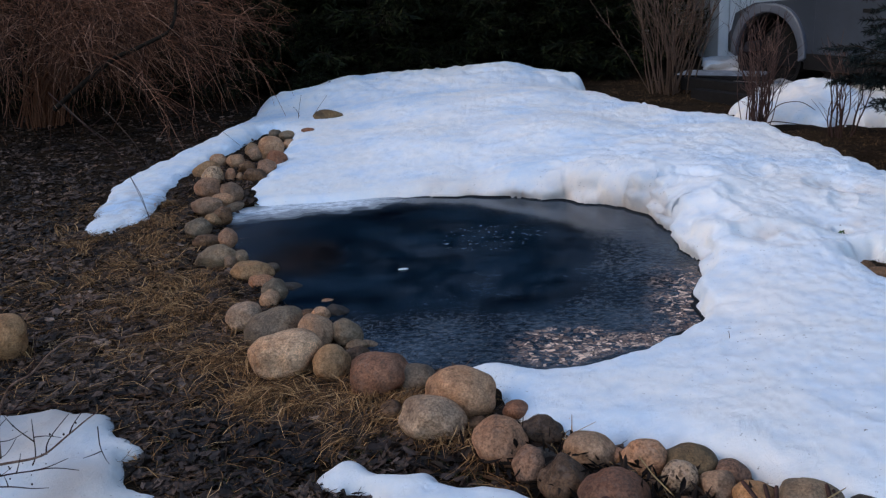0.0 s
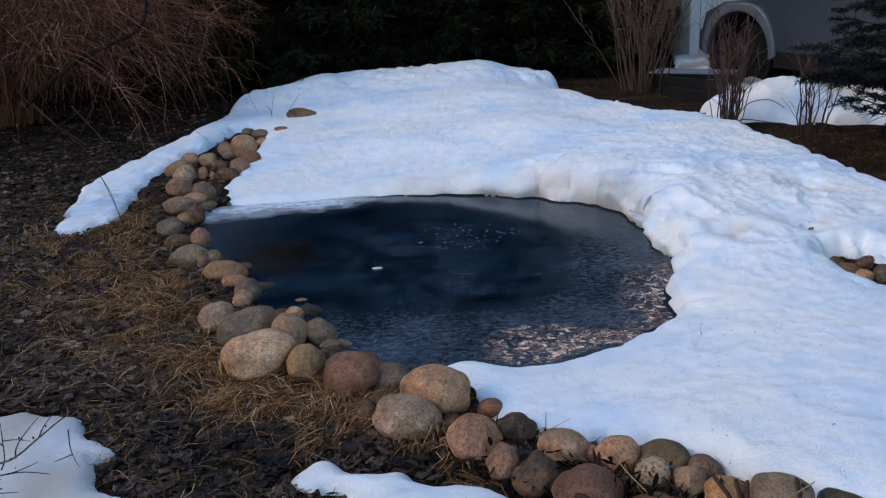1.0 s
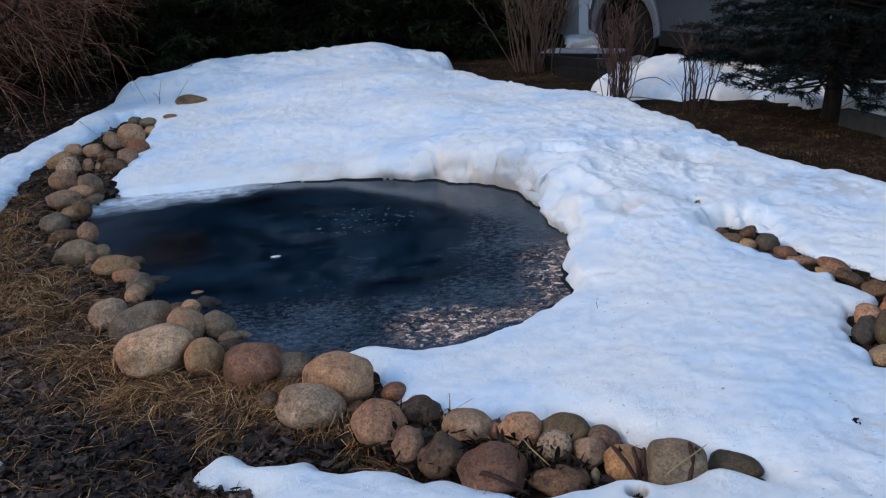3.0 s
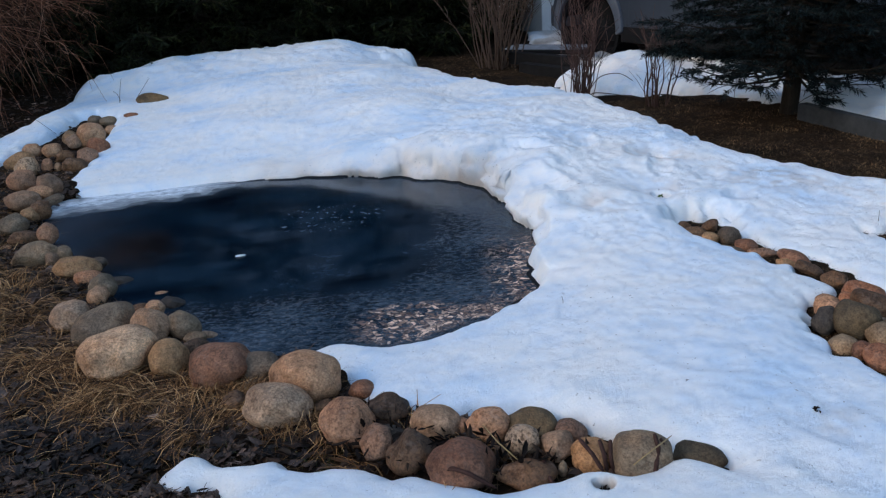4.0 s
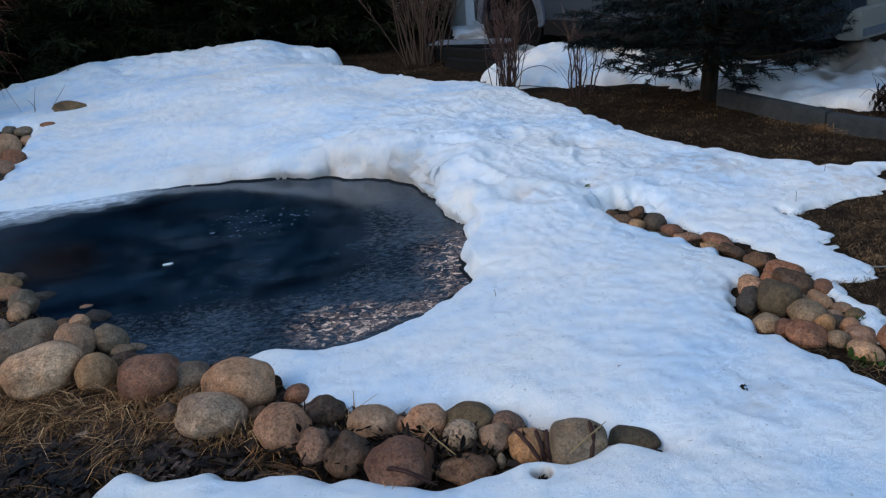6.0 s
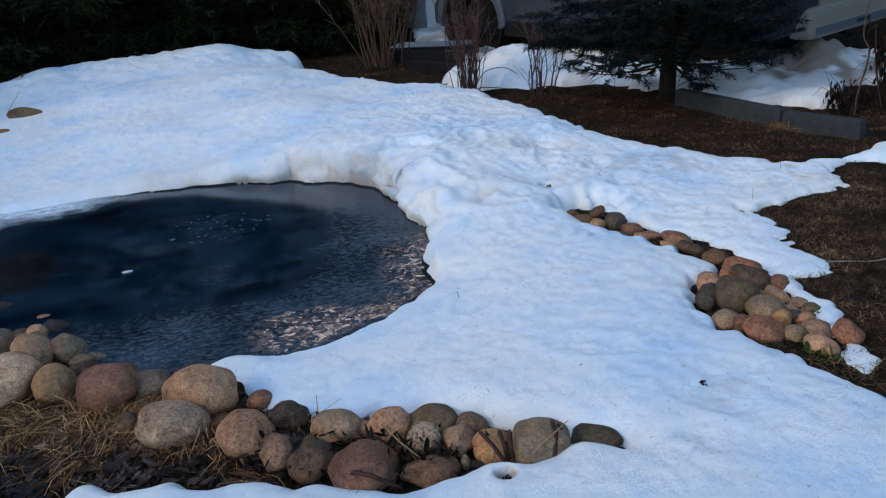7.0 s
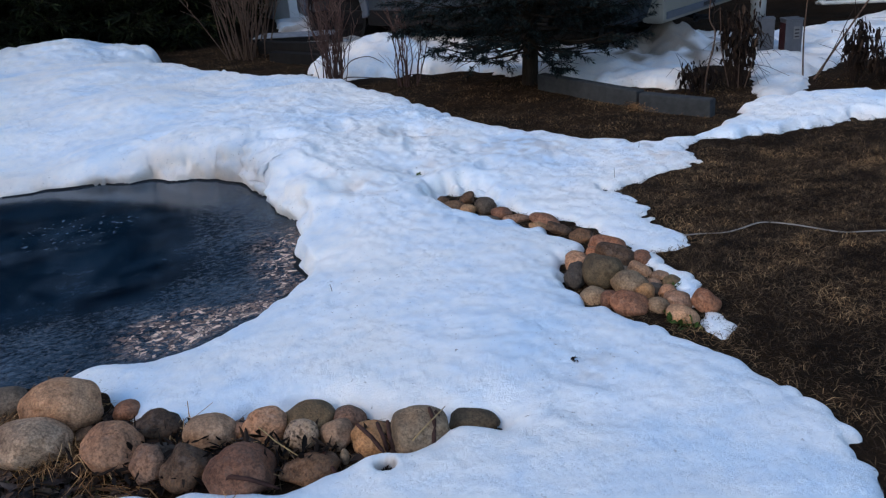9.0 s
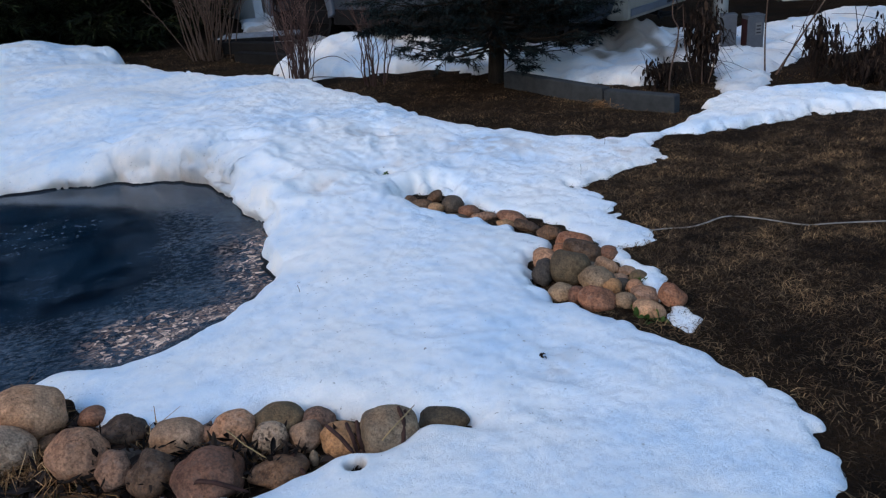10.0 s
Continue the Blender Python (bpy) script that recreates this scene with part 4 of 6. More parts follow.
stone(2.37, 2.50, 0.06, 0.044, 0.040, 0.033, -43, 20, "olive")
stone(2.27, 2.36, 0.06, 0.063, 0.050, 0.040, -43, 15, "pinkish")
stone(2.20, 2.26, 0.06, 0.066, 0.048, 0.039, -43, 15, "tan")
stone(2.34, 2.28, 0.07, 0.058, 0.055, 0.044, -45, 25, "red")
stone(-1.13, 9.27, 0.150, 0.18, 0.13, 0.072, 5, 8, "olive")
stone(-1.26, 8.53, 0.14, 0.070, 0.05, 0.030, 8, 0, "red")


# ---- things made of many thin pieces ----
def bent(pts, steps=5):
    """The points joined by a smooth curve."""
    q = [Vector(p) for p in pts]
    out = []
    for i in range(len(q) - 1):
        a, b, c, d = q[max(i - 1, 0)], q[i], q[i + 1], q[min(i + 2, len(q) - 1)]
        for k in range(steps):
            u = k / steps
            out.append(0.5 * (2 * b + (c - a) * u + (2 * a - 5 * b + 4 * c - d) * u * u + (3 * b - a - 3 * c + d) * u ** 3))
    return out + [q[-1]]


class Pile:
    """Gathers tubes and blades into one mesh."""

    def __init__(self):
        self.v, self.f = [], []

    def tube(self, pts, r0, r1, sides=4):
        n0, n = len(self.v), len(pts)
        for i, p in enumerate(pts):
            q = pts[min(i + 1, n - 1)] - pts[max(i - 1, 0)]
            q.normalize()
            u = q.orthogonal().normalized()
            w = q.cross(u)
            r = r0 + (r1 - r0) * i / (n - 1)
            for k in range(sides):
                an = 2 * math.pi * k / sides
                self.v.append(p + u * (r * math.cos(an)) + w * (r * math.sin(an)))
        for i in range(n - 1):
            for k in range(sides):
                a, b = n0 + i * sides + k, n0 + i * sides + (k + 1) % sides
                self.f.append((a, b, b + sides, a + sides))

    def blade(self, p, way, across, length, width, bend=0.0, up=Vector((0, 0, 1))):
        n0 = len(self.v)
        mid = p + way * (length * 0.5) + up * bend
        tip = p + way * length
        self.v += [p, mid + across * (width / 2), tip, mid - across * (width / 2)]
        self.f.append((n0, n0 + 1, n0 + 2, n0 + 3))

    def leaf(self, p, way, across, length, width, fold):
        n0 = len(self.v)
        up = way.cross(across)
        self.v += [p, p + way * length * 0.35 + across * width * 0.5 + up * fold, p + way * length * 0.75 + across * width * 0.36 + up * fold * 0.7, p + way * length,
                   p + way * length * 0.7 - across * width * 0.38 + up * fold * 0.8, p + way * length * 0.3 - across * width * 0.5 + up * fold, p + way * length * 0.5]
        self.f += [(n0, n0 + 1, n0 + 6), (n0 + 1, n0 + 2, n0 + 6), (n0 + 2, n0 + 3, n0 + 6), (n0 + 3, n0 + 4, n0 + 6), (n0 + 4, n0 + 5, n0 + 6), (n0 + 5, n0, n0 + 6)]

    def lobed(self, p, way, across, length, width, curl, rng):
        """A broad dead leaf with a ragged outline and a raised or sunken middle."""
        n0, n = len(self.v), 9
        up = way.cross(across)
        self.v.append(p + up * curl)
        for k in range(n):
            an = 2 * math.pi * k / n
            r = (0.5 + 0.12 * math.cos(an)) * rng.uniform(0.62, 1.12) if k else 0.72
            self.v.append(p + way * (length * r * math.cos(an)) + across * (width * r * math.sin(an)) + up * (rng.gauss(0, 0.09) * length))
        self.f += [(n0, n0 + 1 + k, n0 + 1 + (k + 1) % n) for k in range(n)]

    def done(self, name, material, parent=None, label="", smooth=False):
        ob = mesh_object(name, self.v, self.f, material, smooth)
        if parent:
            ob.parent = parent
        if label:
            tagged(ob, label)
        return ob


def base(name, x, y, z, label, category, group=""):
    ob = new(name)
    ob.location = (x, y, z)
    ob.empty_display_size = 0.1
    return tagged(ob, label, category, group)


def rand_dir(rng):
    v = Vector((rng.gauss(0, 1), rng.gauss(0, 1), rng.gauss(0, 1)))
    return v.normalized()


def spruce(x, y, height, reach, lowest, limbs, sprays, size, needles, label, seed, bare=0.0, trunk_r=0.09, split=False):
    """A spruce: tapered trunk, drooping limbs and a crown of many small needle sprays."""
    rng = random.Random(seed)
    tree = base("spruce_tree", x, y, 0.0, label, "tree")
    trunk, wood, crown = Pile(), Pile(), Pile()
    trunk.tube([Vector((rng.uniform(-.02, .02), rng.uniform(-.02, .02), h)) for h in np.linspace(-0.05, height, 9)], trunk_r, 0.01, 10)
    for k in range(limbs):
        h = lowest + (height - lowest) * (k / limbs) ** 1.35
        az = k * 2.399 + rng.uniform(-.3, .3)
        r = reach * (1 - (h - lowest) / (height - lowest)) ** 0.8 * rng.uniform(0.75, 1.1) + 0.15
        if bare:
            r *= min(1.0, 0.74 + 0.5 * (h - lowest))      # the lowest limbs are shorter
        out = Vector((math.cos(az), math.sin(az), 0))
        side = Vector((-out.y, out.x, 0))
        sag = rng.uniform(0.10, 0.26)
        pts = [Vector((0, 0, h)) + out * (r * s) + side * (0.06 * r * math.sin(3 * s + k)) + Vector((0, 0, r * (-sag * s + 0.22 * s ** 3))) for s in np.linspace(0, 1, 6)]
        if split:
            wood = Pile()
        wood.tube(pts, 0.006 + 0.008 * r, 0.003, 4)
        naked = bare > 0 and h < lowest + bare
        for m in range(int((9 if naked else 13) * r) + 4):
            s = rng.uniform(0.2, 1.0)
            i = min(int(s * 5), 4)
            p = pts[i].lerp(pts[i + 1], s * 5 - i)
            sgn = rng.choice((-1, 1))
            way = (out * rng.uniform(0.4, 0.9) + side * sgn * rng.uniform(0.3, 0.9) + Vector((0, 0, rng.uniform(-.25, .12)))).normalized()
            ln = r * rng.uniform(0.14, 0.38) * (1.2 - s * 0.5)
            q = p + way * ln
            wood.tube([p, p.lerp(q, .5) + Vector((0, 0, .01)), q], 0.004, 0.0015, 3)
            if naked and rng.random() < 0.75 - 0.5 * s * (s > 0.8):
                continue
            for _ in range(sprays):
                c = p.lerp(q, rng.uniform(0.05, 1.1))
                d = (way + rand_dir(rng) * 0.85 + Vector((0, 0, -0.1))).normalized()
                crown.blade(c, d, d.cross(rand_dir(rng)).normalized(), rng.uniform(0.6, 1.2) * size, rng.uniform(0.09, 0.17) * size)
        if split:
            wood.done("limb", BARK, tree)
    trunk.done("trunk", BARK, tree, smooth=True)
    if not split:
        tagged(wood.done("branchwork", BARK, tree), kind="stuff")
    tagged(crown.done("crown", needles, tree), kind="stuff")
    return tree


# the dark hedge of spruces behind the snow
for n, (x, y, hgt, rch) in enumerate([(-5.6, 13.0, 6.5, 1.6), (-4.2, 13.4, 7.0, 1.6), (-3.0, 12.9, 6.5, 1.5), (-1.9, 13.3, 7.0, 1.6), (-0.8, 12.8, 6.5, 1.45),
                                      (0.3, 13.2, 7.0, 1.5), (1.3, 12.8, 6.6, 1.35), (2.2, 12.7, 6.8, 1.3), (-5.0, 15.4, 8.0, 2.1), (-3.0, 15.6, 8.0, 2.1),
                                      (-1.0, 15.3, 8.0, 2.1), (0.9, 15.5, 8.0, 2.0), (3.35, 14.2, 7.0, 1.0), (-7.2, 13.0, 7.0, 2.0), (-7.5, 15.6, 8, 2.1)]):
    front = n < 8
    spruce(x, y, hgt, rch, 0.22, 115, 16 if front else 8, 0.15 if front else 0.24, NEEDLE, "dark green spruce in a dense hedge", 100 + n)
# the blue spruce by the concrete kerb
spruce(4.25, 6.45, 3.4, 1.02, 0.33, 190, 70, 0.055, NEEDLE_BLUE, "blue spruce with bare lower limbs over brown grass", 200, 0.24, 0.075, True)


def far_woods():
    """The close stand of conifers beyond the hedge, too far to pick apart, plus unseen ones added round about."""
    rng = random.Random(77)
    pile = Pile()
    spots = [(x0, 19 + rng.uniform(0, 5), rng.uniform(6, 8.5)) for x0 in np.arange(-26, 3.2, 1.5)]
    spots += [(x0, 23 + rng.uniform(0, 4), rng.uniform(6.5, 8.5)) for x0 in np.arange(3.5, 30, 1.6)]
    # unseen trees on the open sides, added to cut the sky light
    spots += [(14 + rng.uniform(0, 3), y0, rng.uniform(8, 10)) for y0 in np.arange(-8, 22, 1.5)]
    spots += [(x0, -19 + rng.uniform(-3, 1), rng.uniform(3.0, 4.5)) for x0 in np.arange(-30, 32, 1.8)]
    spots += [(-17 + rng.uniform(-3, 1), y0, rng.uniform(8, 10)) for y0 in np.arange(-14, 20, 1.6)]
    for x0, y0, hgt in spots:
        for _ in range(900):
            h = hgt * rng.random() ** 1.5
            r = (1 - h / hgt) * 2.1 * math.sqrt(rng.random())
            an = rng.uniform(0, 2 * math.pi)
            d = (Vector((math.cos(an), math.sin(an), -0.35)) + rand_dir(rng) * 0.4).normalized()
            pile.blade(Vector((x0 + r * math.cos(an), y0 + r * math.sin(an), h)), d, d.cross(rand_dir(rng)).normalized(), rng.uniform(0.6, 1.3), rng.uniform(0.22, 0.45))
    return tagged(pile.done("far_woods", NEEDLE), "dark conifer woods beyond the hedge, unseen sides added to block light", "woods", kind="stuff")


far_woods()


def stems(name, x, y, z, count, height, spread, material, label, seed, splay=0.35, twigs=5, r=0.007, arch=0.0, droop=0.0, twig_len=0.3, lean=(0, 0, 0), wander=0.05):
    """A leafless shrub: many stems from one foot, each a part with its own side twigs."""
    rng = random.Random(seed)
    foot = base(name, x, y, z, label, "shrub")
    for k in range(count):
        pile = Pile()
        az = rng.uniform(0, 2 * math.pi)
        p = Vector((math.cos(az), math.sin(az), 0)) * rng.uniform(0, spread) + Vector((0, 0, -0.05))
        out = (Vector((math.cos(az), math.sin(az), 0)) + rand_dir(rng) * 0.5 + Vector(lean)) * splay * rng.uniform(0.2, 1.2)
        h = height * rng.uniform(0.55, 1.1)
        pts = []
        wob = rand_dir(rng) * wander
        for s in np.linspace(0, 1, 8):
            pts.append(p + out * (h * s * (1 + arch * s)) + Vector((0, 0, h * (s - droop * s * s))) + wob * math.sin(4 * s + k) * (0.3 + s) + rand_dir(rng) * 0.012)
        pile.tube(pts, r * rng.uniform(0.6, 1.2), r * 0.25, 4)
        for _ in range(twigs):
            s = rng.uniform(0.3, 0.98)
            i = min(int(s * 7), 6)
            q = pts[i].lerp(pts[i + 1], s * 7 - i)
            d = ((pts[i + 1] - pts[i]).normalized() + rand_dir(rng) * 0.7 + Vector((0, 0, 0.15 - droop * 0.5))).normalized()
            ln = twig_len * rng.uniform(0.4, 1.2)
            m = q + d * ln * 0.5 + rand_dir(rng) * 0.02
            pile.tube([q, m, q + d * ln + Vector((0, 0, -droop * ln * 0.5))], r * 0.35, r * 0.15, 3)
        pile.done("stem", material, foot)
    return foot


stems("shrub", 2.75, 10.2, 0.03, 38, 2.0, 0.22, STEM, "leafless grey-brown shrub with many upright stems", 301, 0.36, 14, 0.0105, wander=0.14)
stems("shrub", 2.90, 7.75, 0.10, 46, 0.95, 0.13, RED_TWIG, "leafless reddish twiggy shrub at the edge of the snow", 302, 0.20, 8, 0.0066, twig_len=0.22, wander=0.07)
stems("shrub", 3.46, 7.30, 0.03, 11, 0.75, 0.10, RED_TWIG, "small leafless shrub in brown grass", 303, 0.24, 8, 0.0085, twig_len=0.26, wander=0.09)
# the tawny arching bush beside the hedge
def arching_bush(x, y, z, count, label, seed, tall=(1.2, 2.0), wide=(0.5, 1.7), lean=(0.5, -0.2)):
    """A dense leafless bush: stems rise and arch over, with branches and fine twigs going every way; each stem is a part."""
    rng = random.Random(seed)
    foot = base("bush", x, y, z, label, "bush")
    down = Vector((0, 0, -1))
    for k in range(count):
        pile = Pile()
        az = rng.uniform(0, 2 * math.pi)
        o = Vector((math.cos(az) + lean[0], math.sin(az) * 0.8 + lean[1], 0))
        o.normalize()
        h, w = rng.uniform(*tall), rng.uniform(*wide)
        p = o * rng.uniform(0, 0.3) + Vector((rng.gauss(0, 0.1), rng.gauss(0, 0.1), -0.05))
        sag = rng.uniform(1.05, 1.35) + 0.5 * (w - wide[0]) / (wide[1] - wide[0]) * rng.random()
        side = Vector((-o.y, o.x, 0)) * rng.gauss(0, 0.35)
        pts = [p + o * (w * s ** 1.4) + side * s * s + Vector((0, 0, h * (2.0 * s - sag * s * s))) + rand_dir(rng) * 0.03 for s in np.linspace(0, 1, 9)]
        pile.tube(pts, 0.011, 0.003, 4)
        for _ in range(13):
            s = rng.uniform(0.35, 0.99)
            i = min(int(s * 8), 7)
            q = pts[i].lerp(pts[i + 1], s * 8 - i)
            d = ((pts[i + 1] - pts[i]).normalized() * 1.0 + o * 0.2 + rand_dir(rng) * 1.15).normalized()
            ln = rng.uniform(0.3, 0.9)
            hook = rand_dir(rng) * 0.30 * ln
            br = [q + d * (ln * u) + down * (ln * 0.42 * u * u) + hook * u * u + rand_dir(rng) * 0.022 for u in np.linspace(0, 1, 6)]
            pile.tube(br, 0.0036, 0.0016, 3)
            for _ in range(6):
                u = rng.randrange(1, 5)
                e = ((br[u + 1] - br[u]).normalized() + rand_dir(rng) * 1.1).normalized()
                l2 = rng.uniform(0.12, 0.4)
                pile.tube([br[u], br[u] + e * l2 * 0.5 + rand_dir(rng) * 0.015, br[u] + e * l2 + down * l2 * 0.2], 0.0022, 0.0012, 3)
        pile.done("stem", TWIG, foot)
    return foot


# the tawny arching bush beside the hedge
arching_bush(-4.95, 10.7, 0.03, 74, "large leafless bush of arching tawny twigs", 304, (1.3, 2.3), (1.0, 3.4), (1.5, -0.25))
arching_bush(-5.75, 10.3, 0.03, 30, "leafless bush of tangled tawny twigs", 305, (1.5, 2.5), (0.6, 1.9), (0.6, -0.3))


# ---- litter, grass and lawn ----
def snow_free(x, y, gap=0.02):
    d = np.maximum.reduce([np.minimum(inside(x, y, SNOW_MAIN), -inside(x, y, STONE_PIT)), inside(x, y, SNOW_LEFT), inside(x, y, SNOW_FAR), inside(x, y, POND) + 0.04])
    return d < -gap


def scatter(seed, count, x0, x1, y0, y1, gap=0.02):
    r = np.random.RandomState(seed)
    x, y = r.uniform(x0, x1, count), r.uniform(y0, y1, count)
    ok = snow_free(x, y, gap)
    x, y = x[ok], y[ok]
    return list(zip(x, y, ground_z(x, y)))


def cloud(seed, count, cx, cy, sx, sy, gap=0.02):
    """Spots that thin out with the distance from a middle."""
    r = np.random.RandomState(seed)
    x, y = r.normal(cx, sx, count), r.normal(cy, sy, count)
    ok = snow_free(x, y, gap) & (np.hypot(x, y) > 0.3)
    x, y = x[ok], y[ok]
    return list(zip(x, y, ground_z(x, y)))


def litter():
    rng = random.Random(5)
    pile = Pile()
    spots = cloud(11, 17000, -1.1, 2.9, 0.8, 0.8) + cloud(12, 13000, -2.2, 5.4, 1.1, 1.3) + cloud(13, 5000, -4.0, 9.0, 1.5, 1.4) + scatter(14, 1500, -0.6, 1.3, 1.9, 3.2)
    for n, (x, y, z) in enumerate(spots):
        an, ln = rng.uniform(0, 6.283), 0.022 + 0.062 * rng.random() ** 1.3
        way = Vector((math.cos(an), math.sin(an), rng.gauss(0, 0.10))).normalized()
        across = (Vector((-way.y, way.x, 0)) + Vector((0, 0, rng.gauss(0, 0.16)))).normalized()
        here = Vector((x, y, z + rng.uniform(0.001, 0.016)))
        if n % 3:
            pile.lobed(here, way, across, ln, ln * rng.uniform(0.42, 0.85), rng.gauss(0, 0.05) * ln, rng)
        else:
            pile.leaf(here, way, across, ln, ln * rng.uniform(0.16, 0.42), rng.gauss(0, 0.14) * ln)
    for x, y, z in cloud(15, 5000, -1.2, 3.4, 0.8, 1.2):          # leaf stalks and bits of twig
        d = Vector((rng.gauss(0, 1), rng.gauss(0, 1), rng.gauss(0, 0.15))).normalized() * rng.uniform(0.03, 0.12)
        p = Vector((x, y, z + rng.uniform(0.006, 0.022)))
        pile.tube([p, p + d * 0.5 + rand_dir(rng) * 0.006, p + d], rng.uniform(0.0008, 0.0018), 0.0006, 3)
    return tagged(pile.done("leaf_litter", LEAF), "matted dead brown leaves on wet soil", "leaves", kind="stuff")


def straw():
    """Dry grass in combed-over tufts along the stones."""
    rng = random.Random(6)
    pile = Pile()
    line = [(-2.1, 6.3), (-1.85, 5.5), (-1.55, 4.7), (-1.25, 4.2), (-1.0, 3.6), (-0.72, 3.12), (-0.38, 2.98), (0.0, 2.75), (0.25, 2.5), (0.6, 2.2)]
    for _ in range(385):
        i = rng.randrange(len(line) - 1)
        k = rng.random()
        if i >= 7 and rng.random() < 0.75:
            continue
        wide = 0.36 if i < 4 else 0.17 if i < 7 else 0.08
        x = line[i][0] * (1 - k) + line[i + 1][0] * k - abs(rng.gauss(0, wide)) + 0.05
        y = line[i][1] * (1 - k) + line[i + 1][1] * k + rng.gauss(0, 0.10)
        if _ >= 340:
            x, y = rng.choice(((-0.70, 3.02), (-0.48, 2.96), (-0.25, 2.90), (0.02, 2.78), (-1.02, 3.42), (4.26, 5.06), (4.36, 4.98)))
            x, y = x + rng.gauss(0, 0.07), y + rng.gauss(0, 0.035)
        if not snow_free(np.array([x]), np.array([y]), 0.0)[0]:
            continue
        z = float(ground_z(np.array([x]), np.array([y]))[0])
        lean, thick = rng.uniform(0, 6.283), rng.uniform(0.3, 1.2)
        for _ in range(int(rng.uniform(18, 70) * thick)):
            an = lean + rng.gauss(0, 0.32)
            ln = rng.uniform(0.05, 0.24)
            d = Vector((math.cos(an), math.sin(an), 0))
            turn = Vector((-d.y, d.x, 0))
            curl = rng.gauss(0, 0.35)
            p = Vector((x + rng.gauss(0, 0.03), y + rng.gauss(0, 0.03), z))
            hgt = ln * rng.uniform(0.03, 0.26) + 0.006
            pts = [p, p + d * ln * 0.3 + Vector((0, 0, hgt * 0.85)), p + d * ln * 0.65 + turn * curl * ln * 0.3 + Vector((0, 0, hgt)),
                   p + d * ln + turn * curl * ln + Vector((0, 0, rng.uniform(0.0, hgt * 0.5)))]
            w = rng.uniform(0.0007, 0.0021)
            n0 = len(pile.v)
            for q, m in zip(pts[:3], (1, 1, 0.7)):
                pile.v += [q - turn * w * m, q + turn * w * m]
            pile.v.append(pts[3])
            pile.f += [(n0, n0 + 1, n0 + 3, n0 + 2), (n0 + 2, n0 + 3, n0 + 5, n0 + 4), (n0 + 4, n0 + 5, n0 + 6)]
    for x, y, z in cloud(16, 5200, -1.25, 3.6, 0.75, 1.1, 0.0) + cloud(17, 2600, -2.3, 5.6, 0.8, 1.0, 0.0):       # loose strands over the litter
        an, ln = rng.uniform(0, 6.283), rng.uniform(0.05, 0.20)
        d = Vector((math.cos(an), math.sin(an), 0))
        turn = Vector((-d.y, d.x, 0))
        w, curl = turn * rng.uniform(0.0006, 0.0016), rng.gauss(0, 0.12) * ln
        p = Vector((x, y, z + rng.uniform(0.006, 0.020)))
        a = p + d * ln * 0.5 + turn * curl + Vector((0, 0, rng.uniform(0.0, 0.018)))
        n0 = len(pile.v)
        pile.v += [p - w, p + w, a + w, a - w, p + d * ln]
        pile.f += [(n0, n0 + 1, n0 + 2, n0 + 3), (n0 + 3, n0 + 2, n0 + 4)]
    return tagged(pile.done("dry_grass", STRAW), "tufts of dry straw-coloured grass between the stones", "grass", kind="stuff")


def lawn():
    rng = random.Random(7)
    pile = Pile()
    spots = (cloud(21, 125000, 3.9, 2.6, 1.4, 1.1, 0.0) + cloud(26, 30000, 4.4, 2.0, 2.4, 1.6, 0.0) + scatter(22, 26000, 2.6, 5.4, 4.2, 7.6, 0.0) + scatter(23, 15000, 1.5, 3.4, 8.0, 11.6, 0.0)
             + cloud(24, 22000, -1.0, 2.8, 1.0, 1.0, 0.0) + cloud(25, 26000, -2.1, 5.4, 1.0, 1.5, 0.0) + cloud(27, 3500, -3.4, 8.8, 1.4, 1.4, 0.0))
    for x, y, z in spots:
        an, ln = rng.uniform(0, 6.283), rng.uniform(0.02, 0.085)
        d = Vector((math.cos(an), math.sin(an), 0))
        side = Vector((-d.y, d.x, 0)) * rng.uniform(0.0006, 0.0017)
        p = Vector((x, y, z - 0.004))
        a = p + d * ln * 0.5 + Vector((0, 0, rng.uniform(0.004, 0.020)))
        b = p + d * ln + Vector((0, 0, rng.uniform(0.0, 0.016)))
        n0 = len(pile.v)
        pile.v += [p - side, p + side, a + side, a - side, b]
        pile.f += [(n0, n0 + 1, n0 + 2, n0 + 3), (n0 + 3, n0 + 2, n0 + 4)]
    return tagged(pile.done("lawn_grass", LAWN), "flattened brown winter lawn", "grass", kind="stuff")


def moss():
    """Short green grass showing through the litter."""
    rng = random.Random(8)
    pile = Pile()
    for cx, cy, n, s in ((-0.75, 2.45, 420, 0.14), (-0.35, 2.62, 300, 0.12), (-0.95, 2.75, 260, 0.14), (0.05, 2.42, 260, 0.10), (-1.35, 3.35, 240, 0.12), (-0.62, 2.95, 160, 0.08)):
        for _ in range(n):
            x, y = rng.gauss(cx, s), rng.gauss(cy, s)
            if not snow_free(np.array([x]), np.array([y]), 0.01)[0]:
                continue
            z = float(ground_z(np.array([x]), np.array([y]))[0])
            d = Vector((rng.gauss(0, 1), rng.gauss(0, 1), rng.uniform(0.2, 1.0))).normalized()
            pile.blade(Vector((x, y, z)), d, d.cross(rand_dir(rng)).normalized(), rng.uniform(0.015, 0.045), rng.uniform(0.0015, 0.004), 0.004)
    return tagged(pile.done("short_grass", MOSS), "short dull green grass among dead leaves", "grass", kind="stuff")


